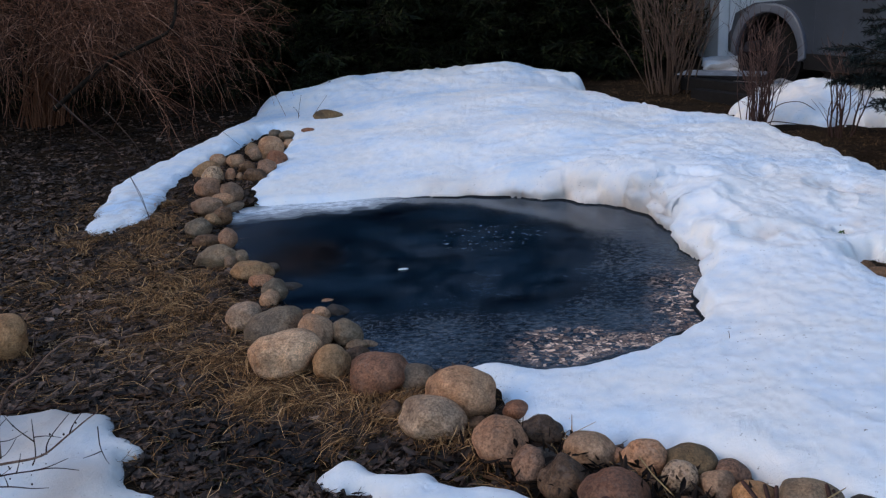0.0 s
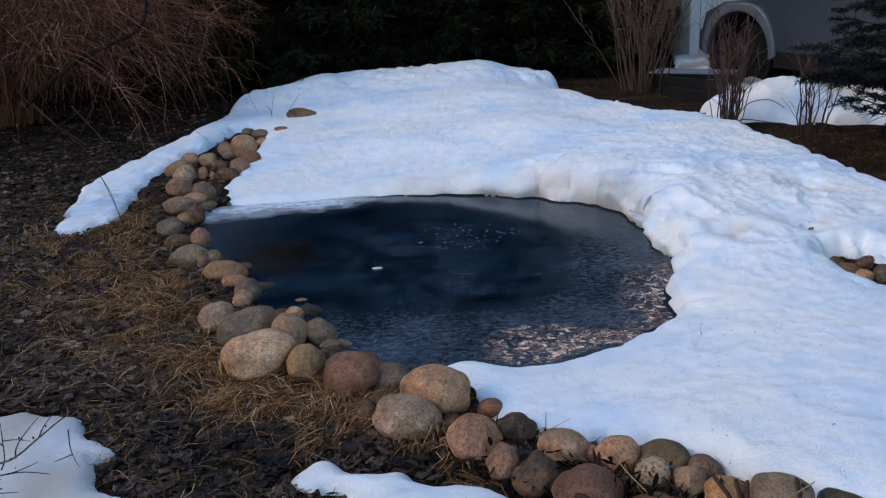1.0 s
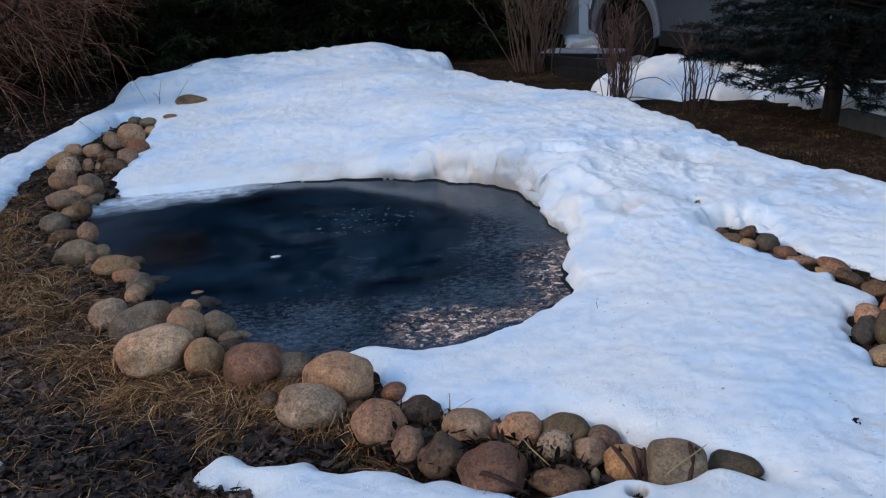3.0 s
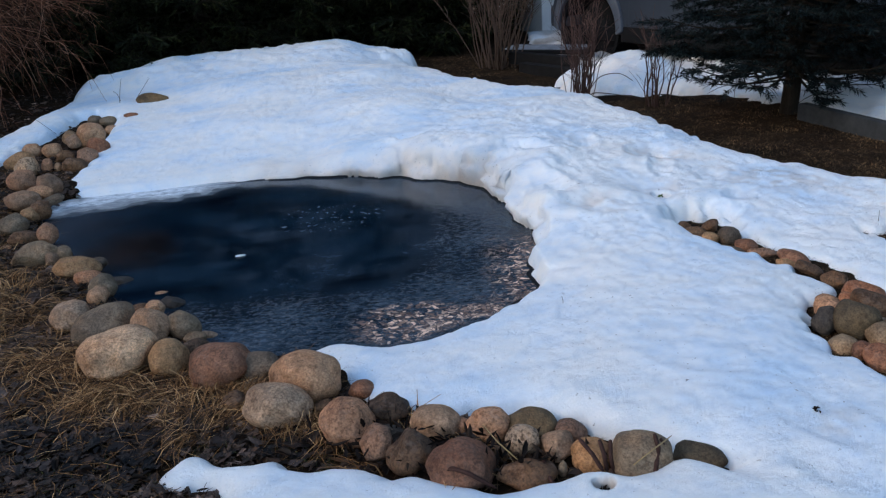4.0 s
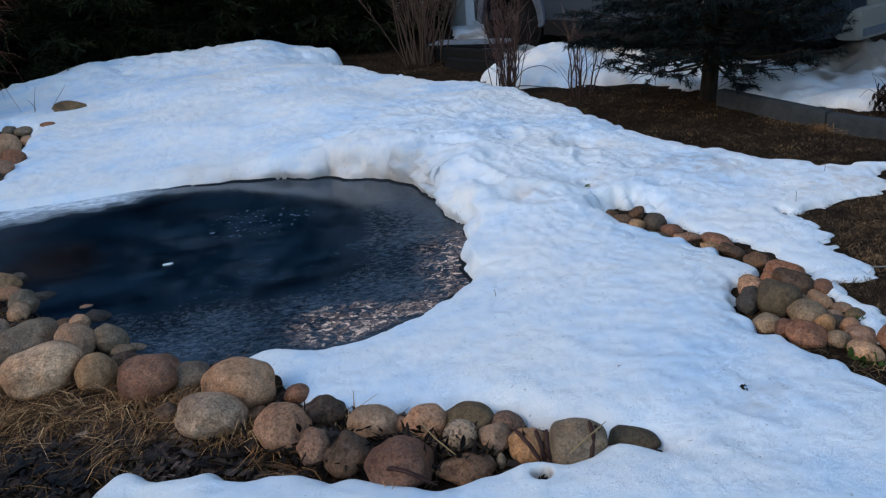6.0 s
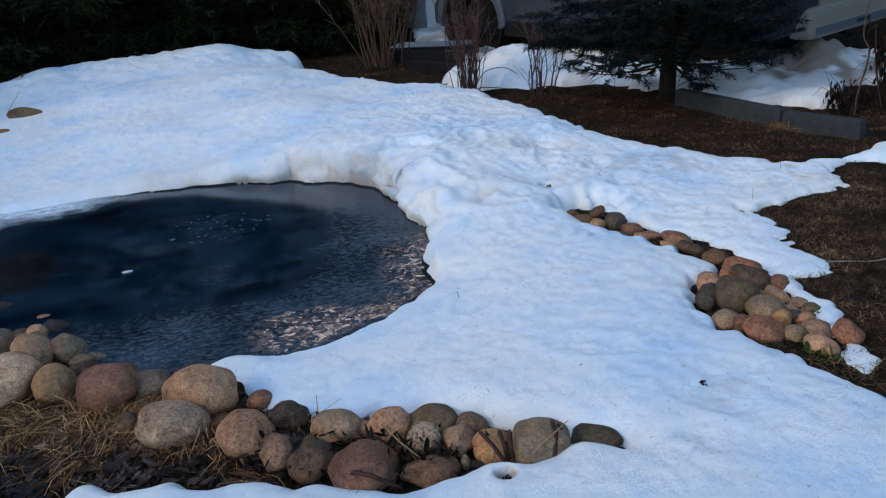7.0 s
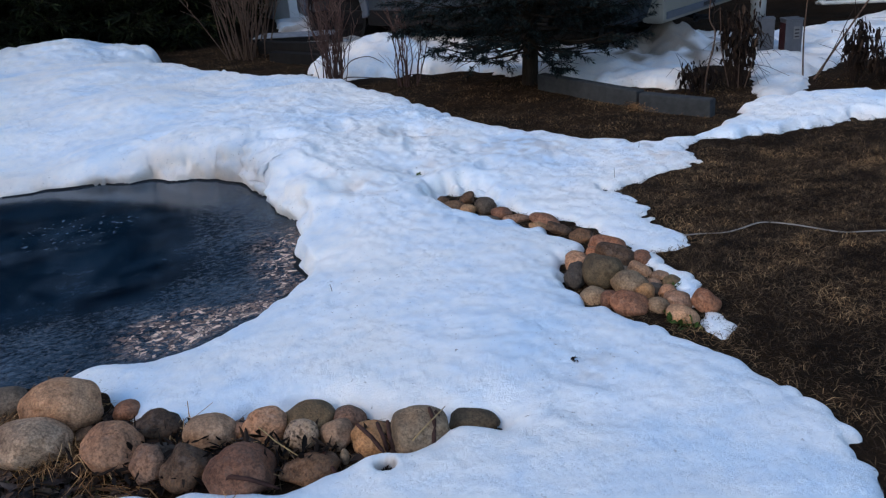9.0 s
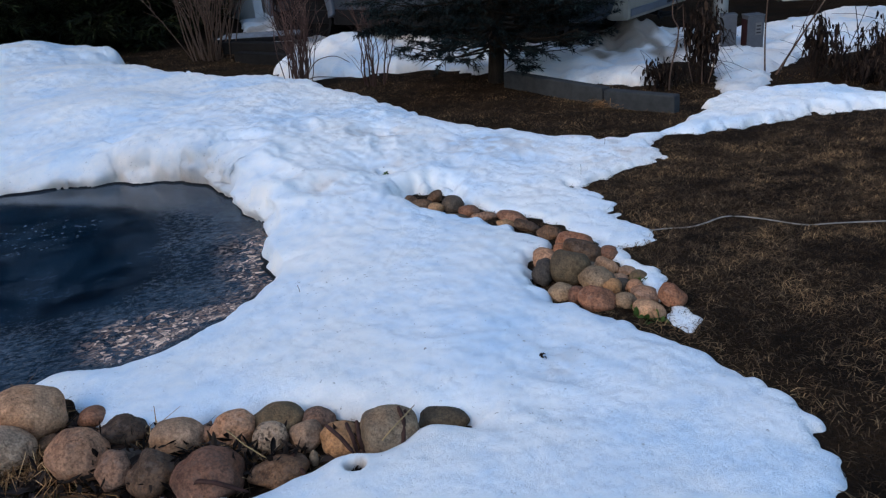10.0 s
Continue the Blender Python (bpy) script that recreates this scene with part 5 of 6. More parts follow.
def debris():
    """Wet leaves caught between the stones of the near row."""
    rng = random.Random(9)
    pile = Pile()
    line = [(0.14, 2.52), (0.3, 2.38), (0.55, 2.2), (0.8, 2.08), (1.05, 2.0)]
    for _ in range(700):
        i = rng.randrange(len(line) - 1)
        k = rng.random()
        x, y = (line[i][n] * (1 - k) + line[i + 1][n] * k + rng.gauss(0, 0.07) for n in (0, 1))
        if x > 0.92 or not snow_free(np.array([x]), np.array([y]), 0.03)[0]:
            continue
        d = (rand_dir(rng) + Vector((0, 0, -0.2))).normalized()
        pile.leaf(Vector((x, y, rng.uniform(0.03, 0.12))), d, d.cross(rand_dir(rng)).normalized(), rng.uniform(0.03, 0.075), rng.uniform(0.008, 0.020), rng.gauss(0, 0.006))
    return tagged(pile.done("leaf_debris", DEAD), "wet dark leaves caught between the stones", "leaves", kind="stuff")


litter()
straw()
lawn()
moss()
debris()


# ---- built things ----
def part(name, bm, material, parent, label="", smooth=False, bevel=0.0):
    if bevel:
        bmesh.ops.bevel(bm, geom=bm.edges[:], offset=bevel, segments=2, affect="EDGES", profile=0.6)
    me = bpy.data.meshes.new(name)
    bm.to_mesh(me)
    bm.free()
    me.materials.append(material)
    if smooth:
        me.shade_smooth()
    ob = new(name, me)
    ob.parent = parent
    return tagged(ob, label) if label else ob


def block(x0, x1, y0, y1, z0, z1):
    bm = bmesh.new()
    bmesh.ops.create_cube(bm, size=1.0, matrix=Matrix.Translation(((x0 + x1) / 2, (y0 + y1) / 2, (z0 + z1) / 2)) @ Matrix.Diagonal((x1 - x0, y1 - y0, z1 - z0, 1)))
    return bm


def slab(outline, y0, y1):
    """An outline in x and z, given thickness from y0 to y1."""
    bm = bmesh.new()
    a = [bm.verts.new((x, y0, z)) for x, z in outline]
    b = [bm.verts.new((x, y1, z)) for x, z in outline]
    bm.faces.new(a)
    bm.faces.new(b[::-1])
    for i in range(len(a)):
        j = (i + 1) % len(a)
        bm.faces.new((a[j], a[i], b[i], b[j]))
    bmesh.ops.recalc_face_normals(bm, faces=bm.faces[:])
    return bm


def ringed(profile, steps, centre, capped=True):
    """A turned shape: (radius, along) pairs spun about the y axis through centre."""
    bm = bmesh.new()
    rows = []
    for r, a in profile:
        rows.append([bm.verts.new((centre[0] + r * math.cos(2 * math.pi * k / steps), centre[1] + a, centre[2] + r * math.sin(2 * math.pi * k / steps))) for k in range(steps)])
    for p, q in zip(rows, rows[1:]):
        for k in range(steps):
            bm.faces.new((p[k], p[(k + 1) % steps], q[(k + 1) % steps], q[k]))
    for r in (rows[0], rows[-1])[0 if capped else 1:]:
        bm.faces.new(r)
    bmesh.ops.recalc_face_normals(bm, faces=bm.faces[:])
    return bm


# One car colour, with shade painted into the sides and light into the tail.
SHADED_PAINT = plain_material("shaded_car_paint", (0.030, 0.038, 0.052), 0.30, 0.2, 0.10, 5)
CLAD = plain_material("silver_cladding", (0.085, 0.098, 0.125), 0.40, 0.2, 0.12, 8)
LIT_PAINT = plain_material("lit_car_paint", (0.22, 0.20, 0.17), 0.45, 0.1, 0.10, 5)
RUBBER = plain_material("tyre_rubber", (0.005, 0.005, 0.0055), 0.85, 0, 0.3, 30)
BLACK = plain_material("black_plastic", (0.006, 0.006, 0.007), 0.75, 0, 0.2, 20)
ALLOY = plain_material("dull_alloy", (0.008, 0.008, 0.009), 0.8, 0.0, 0.2, 20)
GLASS = plain_material("dark_glass", (0.012, 0.014, 0.016), 0.06, 0, 0.1, 3)
LAMP_RED = plain_material("red_lens", (0.25, 0.012, 0.010), 0.2, 0, 0.1, 20)
WHITE = plain_material("off_white_paint", (0.50, 0.50, 0.50), 0.55, 0, 0.08, 6)
CONCRETE = plain_material("grey_concrete", (0.034, 0.036, 0.039), 0.85, 0, 0.25, 14)
TIMBER = plain_material("weathered_timber", (0.007, 0.0065, 0.007), 0.8, 0, 0.4, 10)
TIN = plain_material("galvanised_tin", (0.07, 0.075, 0.09), 0.5, 0.3, 0.2, 12)
RUST_RED = plain_material("faded_red_paint", (0.022, 0.007, 0.008), 0.6, 0, 0.3, 18)
PAPER = plain_material("paper_label", (0.13, 0.13, 0.14), 0.8, 0, 0.08, 30)
INK = plain_material("dark_ink", (0.03, 0.03, 0.035), 0.8, 0, 0.1, 30)
HOSE = plain_material("pale_hose", (0.50, 0.48, 0.45), 0.5, 0, 0.15, 25)


def arch(cx, r, z0, steps=10):
    """The points of a wheel arch, from the front foot over to the rear foot."""
    return [(cx + r * math.cos(a), max(z0, 0.38 + r * math.sin(a))) for a in np.linspace(-0.15, math.pi + 0.15, steps)]


def car():
    c = base("car", 5.7, 6.5, 0.0, "estate car with shaded dark grey sides, silver arches and lit beige tail", "car")
    c.rotation_euler = (0, 0, math.atan2(0.916, -0.40))
    low = 0.34
    out = [(0.10, 0.42), (0.02, 0.62), (0.05, 0.95), (0.12, 1.06), (3.55, 1.06), (4.55, 0.98), (4.86, 0.86), (4.93, 0.62), (4.86, 0.40)]
    side_line = [(4.78, low)] + arch(4.28, 0.505, low) + arch(1.05, 0.505, low) + [(0.30, low)]
    part("body", slab(out + side_line, 0.0, -1.75), SHADED_PAINT, c, bevel=0.025)
    part("cabin", slab([(0.10, 1.06), (0.45, 1.68), (1.0, 1.76), (2.6, 1.74), (3.45, 1.06)], -0.10, -1.65), SHADED_PAINT, c, bevel=0.05)
    for x0, x1, t0, t1 in ((0.45, 1.25, 0.62, 1.20), (1.32, 2.20, 1.28, 2.18), (2.28, 3.20, 2.26, 2.66)):
        part("side_window", slab([(x0, 1.10), (x1, 1.10), (t1, 1.62), (t0, 1.62)], -0.085, -0.115), GLASS, c, "dark side window")
    part("rear_window", block(0.16, 0.30, -1.45, -0.30, 1.12, 1.58), GLASS, c, "dark rear window")
    for cx in (4.28, 1.05):
        inner = [(cx + 0.50 * math.cos(a), max(low, 0.38 + 0.50 * math.sin(a))) for a in np.linspace(-0.12, math.pi + 0.12, 16)]
        rim_line = [(cx + (0.585 if math.cos(a) > 0 else 0.60) * math.copysign(abs(math.cos(a)) ** 0.75, math.cos(a)), max(low + 0.04, 0.38 + 0.60 * math.sin(a))) for a in np.linspace(math.pi + 0.08, -0.08, 26)]
        part("arch_flare", slab(inner + rim_line, 0.045, -0.02), CLAD, c, "silver wheel-arch flare", bevel=0.022)
        part("wheel_well", ringed([(0.515, -0.012), (0.455, -0.035), (0.455, -0.55)], 28, (cx, 0, 0.40), False), BLACK, c, "black wheel well")
        for yy in (-0.31, -1.55):
            wheel = part("wheel", ringed([(0.05, 0.09), (0.10, 0.10), (0.205, 0.075), (0.215, -0.06), (0.05, -0.06)], 24, (cx, yy, 0.36)), ALLOY, c, "dull alloy wheel", True)
            part("tyre", ringed([(0.215, 0.09), (0.27, 0.115), (0.325, 0.105), (0.360, 0.07), (0.362, 0.0), (0.360, -0.07), (0.325, -0.10), (0.215, -0.09)], 36, (cx, yy, 0.36)), RUBBER, wheel,
                 "black winter tyre", True)
    part("sill", block(1.62, 3.72, -0.06, 0.012, 0.26, 0.44), BLACK, c, "black sill panel", bevel=0.015)
    for x0, x1 in ((2.68, 3.60), (1.70, 2.66)):
        door = part("door", slab([(x0, 0.46), (x1, 0.46), (x1, 1.03), (x0, 1.03)], 0.010, -0.01), SHADED_PAINT, c, bevel=0.006)
        part("door_handle", block(x0 + 0.10, x0 + 0.28, -0.005, 0.035, 0.90, 0.94), BLACK, door, "black door handle", bevel=0.006)
    part("front_bumper", block(4.72, 5.00, -1.72, -0.015, 0.36, 0.66), SHADED_PAINT, c, "dark front bumper", bevel=0.07)
    part("rear_bumper", block(-0.08, 0.16, -1.72, -0.01, 0.36, 0.64), LIT_PAINT, c, "rear bumper in lit beige", bevel=0.05)
    part("tailgate", slab([(-0.012, 0.62), (0.06, 0.62), (0.13, 1.05), (0.06, 1.05)], -0.30, -1.46), LIT_PAINT, c, "tailgate in lit beige", bevel=0.01)
    part("bumper_strip", block(-0.092, 0.0, -1.66, -0.06, 0.40, 0.47), CLAD, c, "scuffed grey bumper strip", bevel=0.008)
    for k in range(6):
        part("lettering_bar", block(-0.099, -0.09, -0.92 - 0.05 * k, -0.885 - 0.05 * k, 0.42, 0.455), INK, c, "dark raised bar")
    for yy in (-0.02, -1.48):
        part("tail_lamp", block(0.0, 0.10, yy - 0.24, yy, 0.72, 0.98), LAMP_RED, c, "red tail lamp", bevel=0.015)
    part("plate", block(-0.012, 0.04, -1.14, -0.62, 0.70, 0.82), PAPER, c, "pale plate without marks")
    hook = Pile()
    hook.tube([Vector((0.1, -0.88, 0.34)), Vector((-0.05, -0.88, 0.31)), Vector((-0.16, -0.88, 0.32)), Vector((-0.18, -0.88, 0.39))], 0.03, 0.024, 8)
    hook.done("tow_bar", BLACK, c, "black tow bar", True)
    eye = Pile()
    eye.tube([Vector((-0.10, -0.70 + 0.05 * math.cos(a), 0.33 + 0.035 * math.sin(a))) for a in np.linspace(0, 6.3, 12)], 0.011, 0.011, 6)
    eye.done("tow_eye", BLACK, c, "black towing eye", True)
    part("underbody", block(0.35, 4.6, -1.60, -0.15, 0.24, 0.40), BLACK, c, "black underbody", bevel=0.02)
    return c


car()


def house():
    h = base("house", 4.2, 12.9, 0.0, "white house clad with upright boards, unseen upper storey added for reflections", "house")
    # Upper storey and gable are unseen, added to reflect bright in the pond.
    part("wall", slab([(0, -0.05), (7.0, -0.05), (7.0, 5.4), (3.5, 8.2), (0, 5.4)], 0.03, 6.0), WHITE, h)
    first = part("board", block(0.0, 0.142, 0.0, 0.028, 0.06, 5.4), WHITE, h, bevel=0.004)
    for k in range(1, 46):
        ob = new("board", first.data)
        ob.parent = h
        ob.location = (0.152 * k, 0.0005 * (k % 3), 0)
    part("plinth", block(-0.02, 7.02, -0.02, 0.03, -0.05, 0.06), CONCRETE, h, "grey concrete plinth")
    for s in (-1, 1):
        part("roof_slope", slab([(3.5, 8.2), (3.5 + s * 3.9, 5.08), (3.5 + s * 3.9, 5.22), (3.5, 8.36)], -0.3, 6.3), TIMBER, h, "dark roof slope")
    return h


house()


def beam(name, a, b, wide, z0, z1, material, label, category, round_edge=0.012):
    """A straight bar lying from a to b."""
    d = Vector((b[0] - a[0], b[1] - a[1], 0))
    ob = part(name, block(0, d.length, -wide / 2, wide / 2, z0, z1), material, None, bevel=round_edge)
    for v in ob.data.vertices:
        v.co.z += 0.004 * noise.noise(v.co * 3.0)
    ob.matrix_world = Matrix.Translation((a[0], a[1], 0)) @ Matrix.Rotation(math.atan2(d.y, d.x), 4, "Z")
    return tagged(ob, label, category)


beam("kerb_block", (4.20, 6.20), (4.33, 5.06), 0.09, -0.03, 0.17, CONCRETE, "weathered grey concrete kerb block in brown grass", "kerb")
beam("kerb_block", (4.31, 5.03), (4.51, 4.50), 0.09, -0.03, 0.165, CONCRETE, "tilted grey concrete kerb block at the flower bed", "kerb")
beam("timber", (2.94, 9.78), (3.30, 9.06), 0.12, 0.0, 0.14, TIMBER, "dark weathered timber edging a raised bed", "timber")
beam("timber", (2.93, 10.18), (3.42, 9.32), 0.12, 0.08, 0.22, TIMBER, "dark weathered timber stacked behind another", "timber")


SLUSHY = plain_material("dirty_snow_crust", (0.22, 0.235, 0.265), 0.7, 0, 0.35, 9)
beam("board", (3.00, 10.85), (3.95, 10.15), 0.50, 0.14, 0.19, TIMBER, "dark wide board lying behind the raised bed", "board")
beam("snow_crust", (3.08, 10.80), (3.90, 10.20), 0.40, 0.188, 0.20, SLUSHY, "thin dirty snow lying on a dark board", "snow crust", 0.005)


def canister(x, y, turn, wide, front, label):
    c = base("metal_box", x, y, 0.06, label, "box")
    c.rotation_euler = (0, 0, radians(turn))
    w = wide / 2
    part("body", block(-w, w, -0.07, 0.07, 0, 0.32), TIN, c, bevel=0.010)
    part("lid", block(-w - 0.003, w + 0.003, -0.073, 0.073, 0.312, 0.330), TIN, c, "tin lid", bevel=0.004)
    if front:
        part("panel", block(-w - 0.004, -w + 0.004, -0.058, 0.058, 0.02, 0.29), RUST_RED, c, "faded red panel")
        tag = part("paper_tag", block(-0.005, 0.050, -0.075, -0.069, 0.15, 0.26), PAPER, c, "white paper tag")
        for k in range(3):
            part("print_bar", block(0.003, 0.042, -0.078, -0.074, 0.165 + 0.03 * k, 0.177 + 0.03 * k), INK, tag)
    else:
        for k, tilt in ((-1, 0.02), (1, -0.02)):
            part("print_bar", slab([(0.02 * k - tilt, 0.10), (0.02 * k + 0.012 - tilt, 0.10), (0.02 * k + 0.012 + tilt, 0.20), (0.02 * k + tilt, 0.20)], -0.074, -0.069), INK, c)
    return c


canister(6.53, 5.64, -24, 0.155, True, "grey tin box with red panel and white tag")
canister(6.43, 5.84, -38, 0.135, False, "grey tin box standing in snow")

post = base("post", 7.68, 7.12, 0.0, "white round post behind the withered plants", "post")
part("shaft", ringed([(0.085, 0.0), (0.085, 2.6)], 20, (0, 0, 0)), WHITE, post, smooth=True)
post.rotation_euler = (radians(90), 0, 0)


def lying(name, pts, r, material, label, category, sides=6):
    p = Pile()
    p.tube(bent(pts), r, r, sides)
    return tagged(p.done(name, material, None, "", True), label, category)


PALE_HOSE = plain_material("dusty_hose", (0.22, 0.20, 0.185), 0.6, 0, 0.25, 25)
lying("hose", [(2.66, 3.00, .045), (2.771, 2.917, .045), (2.865, 2.864, .048), (2.96, 2.815, .045), (3.039, 2.795, .05), (3.168, 2.78, .058), (3.264, 2.675, .055), (3.369, 2.502, .045), (3.45, 2.43, .05), (3.528, 2.381, .05),
               (3.664, 2.281, .052), (4.0, 2.05, .05), (4.4, 1.9, .05)], 0.0037, PALE_HOSE, "thin pale hose lying across the brown lawn", "hose")
lying("bent_pipe", [(9.2, 7.6, .22), (8.75, 7.15, .20), (8.55, 7.05, .20), (8.85, 6.85, .19), (9.3, 6.55, .18)], 0.025, HOSE, "bent pale pipe lying behind the snow", "pipe")


def withered(x, y, height, width, stalks, leaves, label, seed):
    """A frost-killed perennial: pale stalks and limp dark leaves."""
    rng = random.Random(seed)
    foot = base("withered_plant", x, y, 0.03, label, "plant")
    tips = []
    for _ in range(stalks):
        p = Pile()
        an = rng.uniform(0, 6.283)
        o = Vector((math.cos(an), math.sin(an), 0))
        s = o * rng.uniform(0, width * 0.4)
        h = height * rng.uniform(0.5, 1.0)
        top = s + o * rng.uniform(0, width * 0.6) + Vector((0, 0, h))
        p.tube([s, s.lerp(top, .5) + rand_dir(rng) * .03, top, top + o * 0.05 + Vector((0, 0, -0.04))], 0.0048, 0.0022, 5)
        tips.append((s, top))
        p.done("stalk", DEAD if rng.random() < 0.85 else STEM, foot)
    crown = Pile()
    for _ in range(leaves):
        foot_at, tip = rng.choice(tips)
        c = foot_at.lerp(tip, 0.55 + 0.5 * rng.random()) + Vector((rng.gauss(0, 0.035), rng.gauss(0, 0.035), rng.gauss(0, 0.03)))
        d = (Vector((0, 0, -1.0)) + rand_dir(rng) * 0.45).normalized()
        ln = rng.uniform(0.03, 0.10)
        crown.leaf(c, d, d.cross(rand_dir(rng)).normalized(), ln, ln * rng.uniform(0.16, 0.42), rng.uniform(-.2, .2) * ln)
    tagged(crown.done("limp_foliage", DEAD, foot), kind="stuff")
    tangle = Pile()
    for _ in range(stalks):
        an = rng.uniform(0, 6.283)
        o = Vector((math.cos(an), math.sin(an), 0))
        s = o * rng.uniform(0, width * 0.6) + Vector((0, 0, rng.uniform(0.05, height * 0.8)))
        e = s + o * rng.uniform(0.1, width * 1.6) + rand_dir(rng) * 0.08
        e.z = max(0.02, e.z + rng.uniform(-0.25, 0.15))
        tangle.tube([s, s.lerp(e, 0.5) + Vector((0, 0, rng.uniform(0.02, 0.10))), e], 0.003, 0.0015, 3)
    tagged(tangle.done("tangle", DEAD, foot), kind="stuff")
    return foot


withered(5.35, 5.10, 0.64, 0.17, 46, 480, "frost-killed perennial with limp dark leaves", 401)
withered(5.05, 5.22, 0.22, 0.22, 18, 220, "low withered plant in the flower bed", 402)
withered(6.15, 4.30, 0.46, 0.26, 12, 150, "tangled withered perennial behind the snow", 403)
withered(6.60, 4.15, 0.48, 0.30, 12, 160, "tangled withered perennial behind the snow", 404)
withered(5.95, 4.49, 0.52, 0.13, 11, 190, "thin tangled withered stems at the snow edge", 406)
withered(6.35, 4.75, 0.40, 0.22, 6, 40, "tangled withered perennial behind the snow", 407)
withered(6.95, 4.55, 0.46, 0.30, 14, 160, "tangled withered perennial behind the snow", 408)
withered(6.10, 4.12, 0.20, 0.24, 22, 420, "collapsed dark withered plants", 409)
withered(6.45, 3.80, 0.24, 0.30, 24, 480, "collapsed dark withered plants", 405)


def stick(pts, r, label, material=STEM):
    p = Pile()
    p.tube(bent(pts), r, r * 0.5, 5)
    return tagged(p.done("stick", material, None, "", True), label, "stick")


stick([(5.89, 4.92, 0), (5.87, 4.93, .4), (5.88, 4.92, .9)], 0.008, "thin upright stick in the flower bed")
stick([(5.89, 4.84, 0), (6.02, 4.70, .35), (6.22, 4.50, .85)], 0.011, "leaning garden stake in the flower bed")
stick([(5.0, 5.10, 0), (5.02, 5.10, .20), (5.06, 5.07, .48), (5.02, 5.10, .62), (5.03, 5.08, .9)], 0.008, "forked thin stem by the kerb")
stick([(2.93, 7.62, 0.12), (2.96, 7.6, 0.20), (3.05, 7.6, 0.28), (3.22, 7.6, 0.29), (3.36, 7.6, 0.21)], 0.006, "bowed reddish twig over the snow", RED_TWIG)
stick([(2.93, 7.62, 0.10), (3.0, 7.6, 0.13), (3.23, 7.6, 0.09), (3.41, 7.6, 0.05)], 0.006, "bowed reddish twig lying on brown grass", RED_TWIG)
for k, (ax, ay, bx, by, top) in enumerate(((5.75, 4.70, 5.95, 4.55, .62), (6.05, 4.60, 6.02, 4.62, .75), (6.2, 4.5, 6.45, 4.42, .6), (6.3, 4.35, 6.25, 4.45, .7), (6.5, 4.3, 6.8, 4.2, .55), (5.7, 4.6, 6.2, 4.5, .3), (6.05, 4.45, 6.6, 4.5, .4))):
    stick([(ax, ay, 0.02), ((ax + bx) / 2 + 0.02, (ay + by) / 2, top * 0.55), (bx, by, top), (bx + 0.06 * (-1) ** k, by, top * 0.92)], 0.004, "thin bent dead stem rising from the flower bed", DEAD)


# ---- twigs over the near snow patch ----
PALE_TWIG = bark_material("pale_twig_bark", (0.10, 0.058, 0.042), (0.26, 0.165, 0.125), 60)
DARK_TWIG = bark_material("dark_red_twig_bark", (0.018, 0.009, 0.008), (0.062, 0.032, 0.027), 60)
TWIGS = [
    ([(-1.527, 2.410, 0.184), (-1.404, 2.410, 0.198), (-1.297, 2.410, 0.217), (-1.205, 2.410, 0.281), (-1.133, 2.410, 0.334), (-1.096, 2.410, 0.357)], 0.0042),
    ([(-1.282, 2.410, 0.220), (-1.274, 2.410, 0.253), (-1.248, 2.410, 0.291), (-1.185, 2.410, 0.357)], 0.0024),
    ([(-1.196, 2.410, 0.289), (-1.173, 2.401, 0.326), (-1.136, 2.401, 0.369)], 0.0022),
    ([(-1.333, 2.410, 0.184), (-1.316, 2.410, 0.220), (-1.309, 2.410, 0.283), (-1.303, 2.410, 0.346)], 0.0022),
    ([(-1.309, 2.410, 0.283), (-1.270, 2.410, 0.285), (-1.224, 2.410, 0.276)], 0.0016),
    ([(-1.309, 2.410, 0.266), (-1.352, 2.401, 0.322), (-1.380, 2.401, 0.368)], 0.0018),
]
LOW_TWIGS = [
    ([(-1.472, 2.346, 0.179), (-1.380, 2.346, 0.195), (-1.306, 2.346, 0.202), (-1.233, 2.346, 0.208), (-1.159, 2.346, 0.195)], 0.0026),
    ([(-1.304, 2.346, 0.202), (-1.251, 2.346, 0.213), (-1.184, 2.346, 0.239)], 0.0022),
    ([(-1.352, 2.346, 0.198), (-1.334, 2.346, 0.239), (-1.325, 2.346, 0.266)], 0.0018),
    ([(-1.435, 2.300, 0.184), (-1.334, 2.272, 0.197), (-1.270, 2.263, 0.193), (-1.214, 2.254, 0.197)], 0.0022),
    ([(-1.343, 2.272, 0.197), (-1.339, 2.263, 0.220), (-1.343, 2.263, 0.243)], 0.0016),
]
DRY_STEM = [
    ([(-1.105, 2.410, 0.306), (-1.110, 2.410, 0.242), (-1.094, 2.392, 0.207), (-1.076, 2.374, 0.193)], 0.0018),
    ([(-1.104, 2.401, 0.225), (-1.129, 2.392, 0.219), (-1.162, 2.392, 0.209)], 0.0020),
]
BRANCH_LEFT = [
    ([(-1.472, 2.484, 0.174), (-1.426, 2.447, 0.331), (-1.349, 2.410, 0.456), (-1.273, 2.410, 0.499), (-1.205, 2.410, 0.561), (-1.132, 2.410, 0.604), (-1.087, 2.410, 0.610), (-1.038, 2.410, 0.591)], 0.0042),
    ([(-1.287, 2.410, 0.492), (-1.254, 2.410, 0.542), (-1.234, 2.410, 0.634)], 0.0024),
    ([(-1.352, 2.410, 0.450), (-1.316, 2.392, 0.437), (-1.270, 2.392, 0.404)], 0.0024),
]
